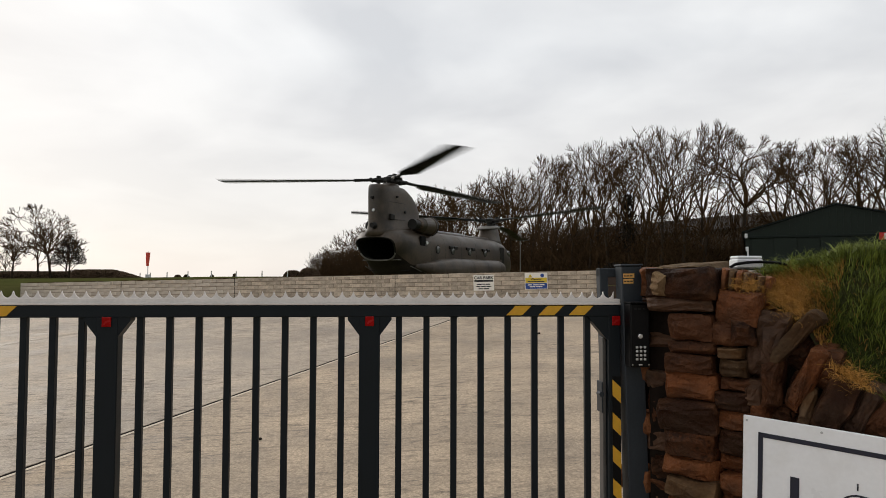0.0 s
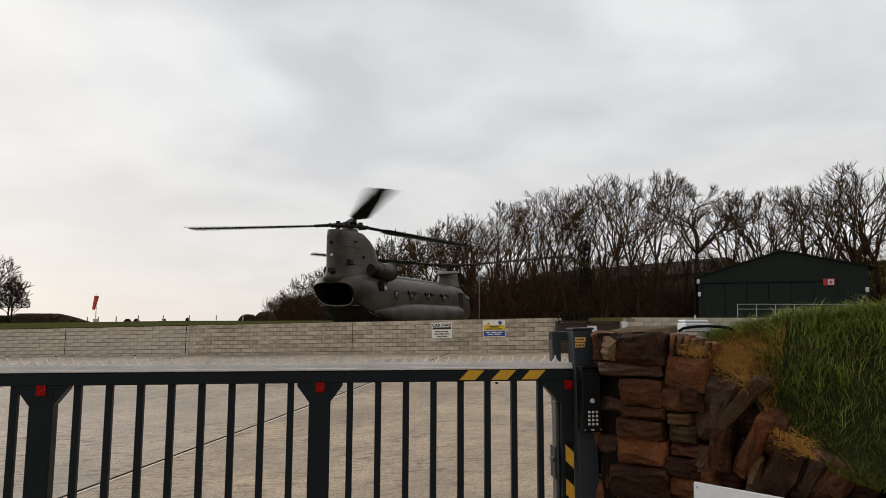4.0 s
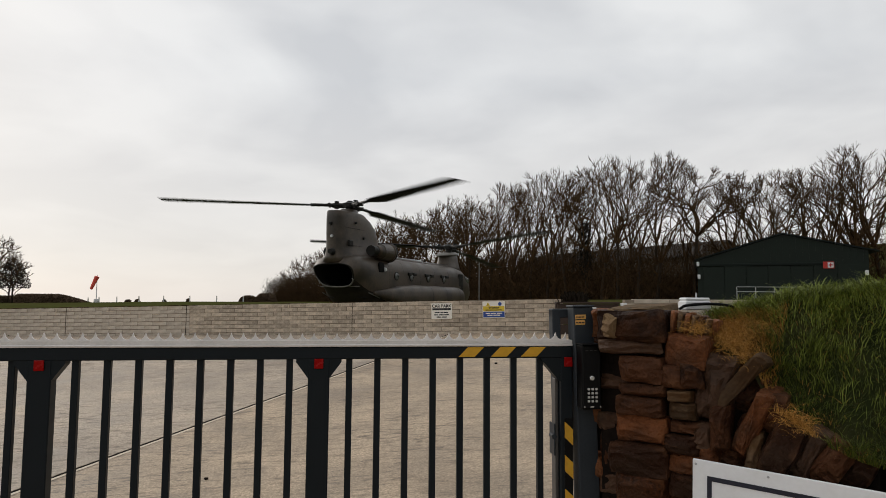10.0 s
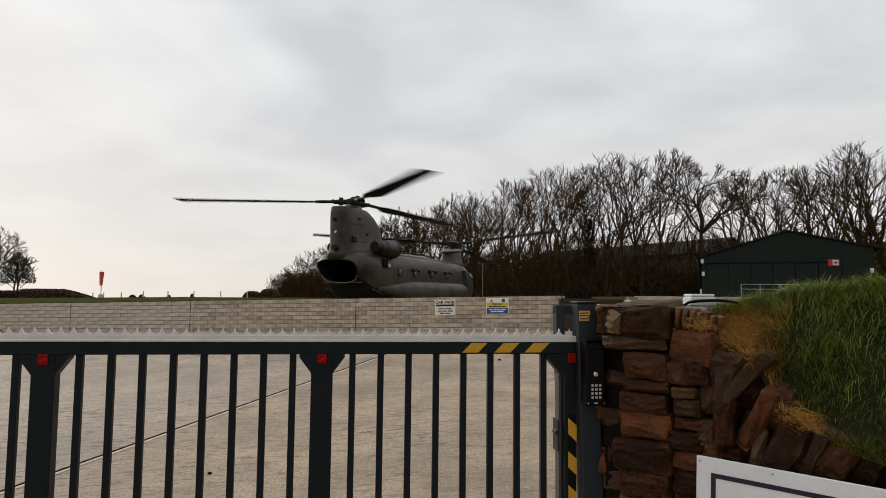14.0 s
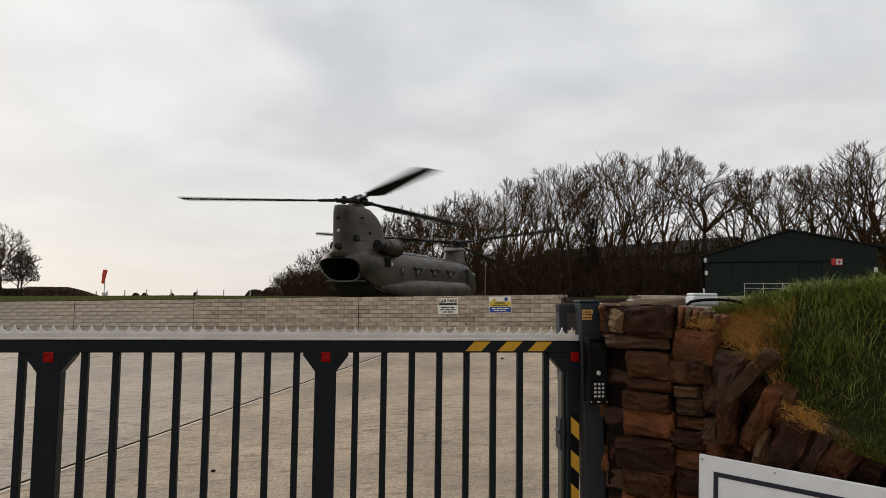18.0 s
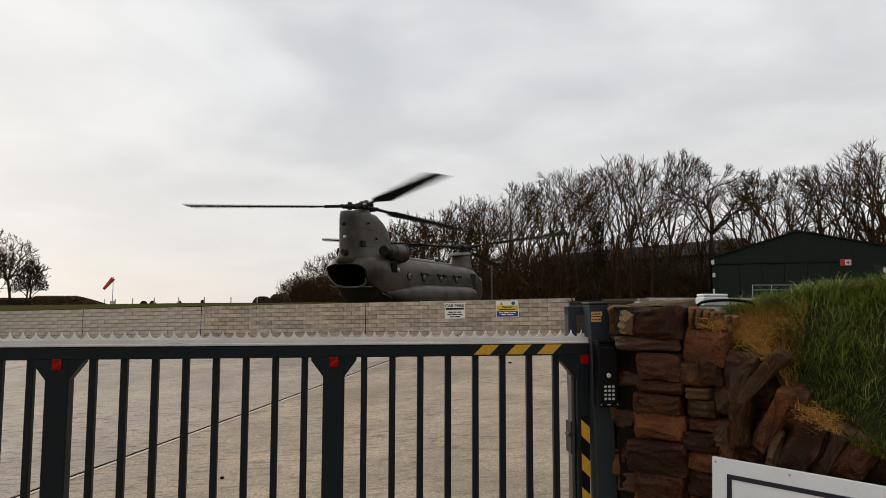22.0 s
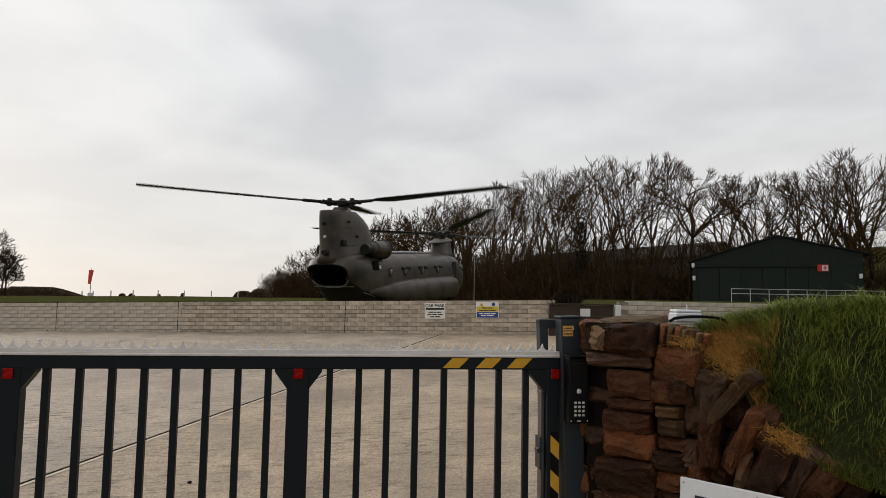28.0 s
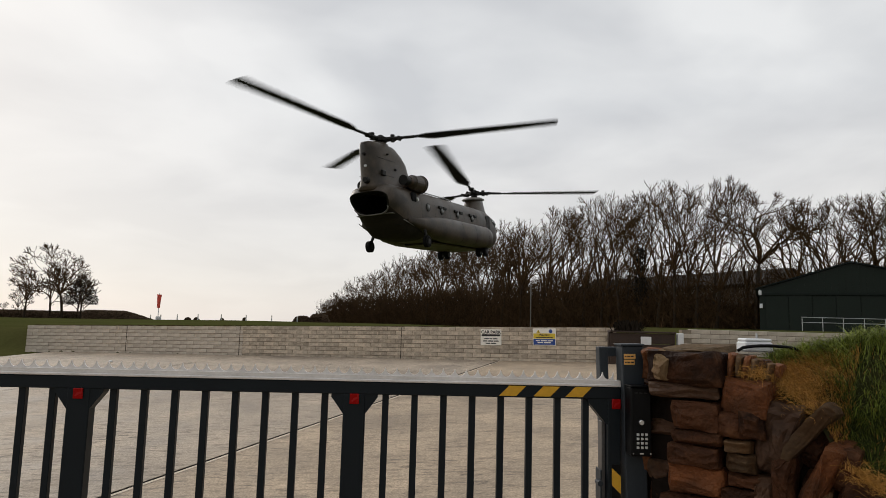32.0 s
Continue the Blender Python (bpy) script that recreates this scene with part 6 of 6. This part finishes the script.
def build_hangar():
    # gable end faces the pad; x across the gable, y away along the ridge
    x0, x1, yf, yb = -6.9, 6.42, 0.0, 26.0
    z0, ze, za, ze2 = 1.3, 5.35, 7.53, 6.02
    ax = 0.0
    h = thing("hangar", None, None, "long low dark green profiled-steel hangar with a shallow gable", "hangar", pose(37.45, 51.72, 0, 0, 0, -30))
    bm = bmesh.new()
    prism(bm, [(x0, z0), (x1, z0), (x1, ze2), (ax, za), (x0, ze)], yf, yf + 0.25)
    part("gable_wall", bm, M_HANGAR, h)
    for x, z in ((x0 + 0.1, ze), (x1 - 0.1, ze2)):
        part("side_wall", B(x - 0.09, x + 0.09, yf + 0.25, yb, z0, z), M_HANGAR, h)
    part("back_wall", B(x0 + 0.2, x1 - 0.2, yb - 0.3, yb - 0.05, z0, ze), M_HANGAR, h)
    for (xa, za_), (xb, zb_) in (((x0 - 0.3, ze - 0.06), (ax, za + 0.03)), ((ax, za + 0.03), (x1 + 0.75, ze2 - 0.15))):
        bm = bmesh.new()
        prism(bm, [(xa, za_), (xb, zb_), (xb, zb_ + 0.1), (xa, za_ + 0.1)], yf - 0.25, yb + 0.3)
        part("roof_sheet", bm, M_HANGAR2, h)
    rib = finish("rib", B(-0.04, 0.04, -0.025, 0, 0, 1), M_HANGAR)
    for k in range(26):
        x = x0 + 0.5 + k * 0.5
        top = ze + (za - ze) * (x - x0) / (ax - x0) if x < ax else za + (ze2 - za) * (x - ax) / (x1 - ax)
        if top - 5.0 > 0.1:
            piece("rib", rib, h, pose(x, yf, 5.0) @ Matrix.Diagonal((1, 1, top - 5.0, 1)))
    part("door_head", B(x0 + 0.3, 3.9, yf - 0.28, yf - 0.03, 4.78, 5.0, bevel=0.03), M_HANGAR2, h)
    for k in range(7):
        a = x0 + 0.5 + k * 1.75
        part("door_leaf", B(a, a + 1.72, yf - 0.16 - 0.05 * (k % 2), yf - 0.1 - 0.05 * (k % 2), z0, 4.78, bevel=0.01), M_HANGAR, h)
    sg = part("red_cross_sign", B(3.02, 3.85, yf - 0.36, yf - 0.30, 4.48, 5.06, bevel=0.01), M_SIGNR, h, "red sign with a white square and cross")
    part("white_square", B(3.36, 3.80, yf - 0.37, yf - 0.3605, 4.55, 4.99), M_WHITE, sg)
    part("cross_bar", B(3.43, 3.73, yf - 0.38, yf - 0.3705, 4.725, 4.815), M_SIGNR, sg)
    part("cross_bar", B(3.535, 3.625, yf - 0.382, yf - 0.3707, 4.62, 4.92), M_SIGNR, sg)
    for x, z in ((x0 + 0.12, 3.85), (x1 - 0.2, 4.1), (x0 + 0.05, 5.0)):
        part("flood_lamp", B(x - 0.12, x + 0.12, yf - 0.24, yf - 0.02, z - 0.2, z + 0.2, bevel=0.03), M_WHITE, h)
    r = thing("pipe_barrier", None, None, "galvanised pipe barrier before the hangar doors", "barrier", pose(31.97, 50.0, 0, 0, 0, -14))
    g = ground_z(31.97, 50) - 0.1
    for z in (2.45, 2.85):
        part("pipe_rail", T([(0, 0, z), (12, 0, z)], 0.026, 8), M_RAIL, r)
    for k in range(9):
        part("pipe_post", T([(k * 1.5, 0, g - 0.5), (k * 1.5, 0, 2.87)], 0.03, 8), M_RAIL, r)


build_hangar()


def build_gap_behind_gate():
    # past the end of the block wall: a rusty bin bay, a white stake, then more wall
    bay = thing("timber_bay", None, None, "low brown timber-boarded bay beside the block wall", "boarded bay")
    for k in range(3):
        part("board", B(4.72, 6.22, 14.62, 14.66, 0.78 + k * 0.24, 0.78 + k * 0.24 + 0.23, bevel=0.008), M_RUST, bay)
    for x in (4.75, 5.5, 6.2):
        part("stake", B(x - 0.05, x + 0.05, 14.67, 14.77, 0.5, 1.52, bevel=0.01), M_RUST, bay)
    part("top_board", B(4.70, 6.24, 14.58, 14.78, 1.50, 1.54, bevel=0.008), M_RUST, bay)
    part("notice", B(5.42, 5.66, 14.60, 14.615, 1.24, 1.42), M_WHITE, bay, "small white notice")
    part("white_stake", B(6.28, 6.42, 14.6, 14.7, 0.5, 1.52, bevel=0.01), M_WHITE, bay)
    # dead weeds growing over the boards
    rng = random.Random(61)
    verts, faces = [], []
    for _ in range(420):
        cx = rng.choice((5.05, 5.2, 5.32))
        p = Vector((cx + rng.gauss(0, 0.07), 14.72 + rng.gauss(0, 0.05), 1.50))
        d = Vector((rng.gauss(0, 0.45), rng.gauss(0, 0.3), 1)).normalized() * rng.uniform(0.06, 0.30)
        e = Vector((0.008, 0, 0.004))
        n0 = len(verts)
        verts += [p - e, p + e, p + d + e * 1.6, p + d - e * 1.6]
        faces.append((n0, n0 + 1, n0 + 2, n0 + 3))
    me = bpy.data.meshes.new("dead_weeds")
    me.from_pydata([tuple(v) for v in verts], [], faces)
    me.materials.append(M_HEDGE)
    tagged(new("dead_weeds", me), "dark dead weeds growing over the boarded bay", "weeds", kind="stuff")
    w = thing("block_wall_return", None, None, "low pale concrete-block wall running on behind the bank", "wall", kind="structure", m=pose(6.55, 15.0, 0.1, 0, 0, -2))
    part("core", B(0.01, 9.0, 0.012, 0.2, 0.4, 1.50), M_MORTAR, w)
    rng = random.Random(6)
    me = [finish("block", B(0.005, 0.447, 0, 0.215, 0.005, 0.105, bevel=0.006), M_BLOCK2) for _ in range(2)]
    for c in range(8):
        for k in range(19):
            piece("block", me[(c + k) % 2], w, pose(k * 0.452 + (0.226 if c % 2 else 0), rng.uniform(-0.003, 0.003), 0.64 + c * 0.11))
    # lamp post behind the helicopter, and scattered bits on the concrete
    thing("slim_white_pole", T([(0, 0, -0.2), (0, 0, 4.3)], [0.05, 0.035], 8), M_HELI3, "slim pale pole at the edge of the wood", "pole", pose(11.75, 57.5, ground_z(11.75, 57.5)))
    for x, y, s in ((-7.33, 17.47, 0.05), (-3.36, 18.55, 0.05), (2.36, 10.78, 0.03), (-1.26, 5.61, 0.02)):
        bm = bmesh.new()
        bmesh.ops.create_icosphere(bm, subdivisions=2, radius=s)
        for v in bm.verts:
            v.co += noise.noise_vector(v.co * 20) * s * 0.3
            v.co.z *= 0.55
        pale = x < -3
        thing("loose_stone", bm, M_WHITE if pale else M_EARTH, "pale loose stone on the concrete" if pale else "dark clod lying on the concrete", "stone", pose(x, y, apron_z(x, y) + s * 0.4))


build_gap_behind_gate()


# ---- what moves ----
# seconds, aft-rotor azimuth in degrees (any blade)
AFT_PHASE = ((0, 107.1), (1, 56.1), (2, 6.5), (3, 78.5), (4, 98.6), (7, 73.1), (8, 93.6), (9, 45), (10, 117.5), (11, 65.1), (12, 85.4), (13, 40.5), (14, 108.6), (17, 38), (18, 107.9), (19, 6.9), (20, 81.7), (21, 37.1), (22, 109.0), (23, 82.2), (24, 36.5), (25, 107.1), (28, 18.2), (29, 100.9), (30, 13.6), (31, 100.5), (32, 50.2))
RATE = 1350.0  # degrees a second, 225 turns a minute
# the two rotors' azimuths add up to about this
MESH_PHASE = ((0, 115.1), (1, 109.1), (2, 118.5), (3, 112.5), (4, 113.6), (7, 112.1), (8, 113.6), (9, 119.0), (10, 117.5), (11, 111.1), (12, 113.4), (13, 114.5), (14, 114.1), (17, 119.0), (18, 112.9), (19, 117.4), (20, 111.7), (21, 117.1), (22, 114.5), (23, 112.2), (24, 117.5), (25, 115.1), (28, 119.2), (29, 114.9), (30, 114.6), (31, 113.5), (32, 120.2))
LIFT = (
    (0, 0.01, 31.27, 0.52, 57.4, 0, 0), (25.6, 0.01, 31.27, 0.52, 57.4, 0, 0), (27.5, 0.0, 31.2, 0.46, 57.9, 3.1, 0.4), (28, 0.08, 31.2, 0.45, 58.0, 4.0, 0.0), (28.5, 0.22, 31.35, 0.48, 58.2, 4.4, -1.2), (29, 0.37, 31.85, 0.59, 58.2, 5.1, -0.9),
    (29.5, 0.28, 32.2, 0.87, 58.3, 5.6, -0.2), (30, 0.12, 32.25, 1.40, 58.4, 5.7, 0.8), (30.5, -0.06, 32.25, 2.05, 59.2, 5.3, 0.0), (31, -0.25, 32.4, 2.97, 60.0, 5.2, -0.7), (31.5, -0.52, 32.3, 3.88, 60.7, 5.2, -2.0), (32, -0.79, 32.17, 5.11, 60.3, 3.2, -3.2),
)
# degrees by which the blades cone up, or droop
CONING = ((0, -0.45), (26, -0.45), (28, 1.8), (29, 3.55), (30, 4.2), (31, 3.9), (32, 3.4))
EXTRA_CONING = ((0, 0), (26, 0), (29, 1.0), (31, 1.0), (32, 0))  # of the forward rotor
SOCK_DROOP = ((0, 88), (1, 89), (2, 70), (3, 82), (4, 80), (7, 82), (8, 83), (9, 68), (10, 68), (11, 66), (12, 58), (13, 76), (14, 89), (17, 80), (18, 82), (19, 42), (20, 74), (21, 76), (22, 52), (23, 68),
              (24, 80), (25, 88), (27.6, 82), (28, 85), (29, 85), (30, 58), (30.5, 58), (31, 72), (31.5, 88), (32, 89))


def motions():
    # pitch lifts the nose, bank lowers the right side
    walk(HELI["body"], [(t, pose(x, y, z, 0, 0, head) @ pose(0, 0, 0, 0, -nose, 0) @ pose(0, 0, 0, bank, 0, 0)) for t, x, y, z, head, nose, bank in LIFT])
    # unwind the azimuths: the aft rotor turns clockwise from above
    ts, total = [0.0], [float(AFT_PHASE[0][1])]
    for t, a in AFT_PHASE[1:]:
        guess = total[-1] - RATE * (t - ts[-1])
        total.append(a + 120 * round((guess - a) / 120))
        ts.append(float(t))
    aft, base_a = HELI["aft_rotor"]
    fwd, base_f = HELI["forward_rotor"]
    rows_a, rows_f = [], []
    for i in range(32 * FPS + 1):
        t = i / FPS
        a = float(np.interp(t, ts, total))
        mesh = float(np.interp(t, [m[0] for m in MESH_PHASE], [m[1] for m in MESH_PHASE]))
        rows_a.append((t, base_a @ pose(0, 0, 0, 0, 0, a)))
        rows_f.append((t, base_f @ pose(0, 0, 0, 0, 0, mesh - a)))
    walk(aft, rows_a)
    walk(fwd, rows_f)
    # the blades cone upwards as they take the weight
    for name in ("aft_rotor_blades", "forward_rotor_blades"):
        extra = EXTRA_CONING if name.startswith("forward") else ((0, 0), (32, 0))
        for blade, yaw in HELI[name]:
            walk(blade, [(t, pose(0, 0, 0, 0, 0, yaw) @ pose(0, 0, 0, 0, -up - float(np.interp(t, [e[0] for e in extra], [e[1] for e in extra])), 0)) for t, up in CONING])
    p = SOCK.matrix_basis.translation
    walk(SOCK, [(t, pose(p.x, p.y, p.z, 0, d, 180)) for t, d in SOCK_DROOP])


motions()
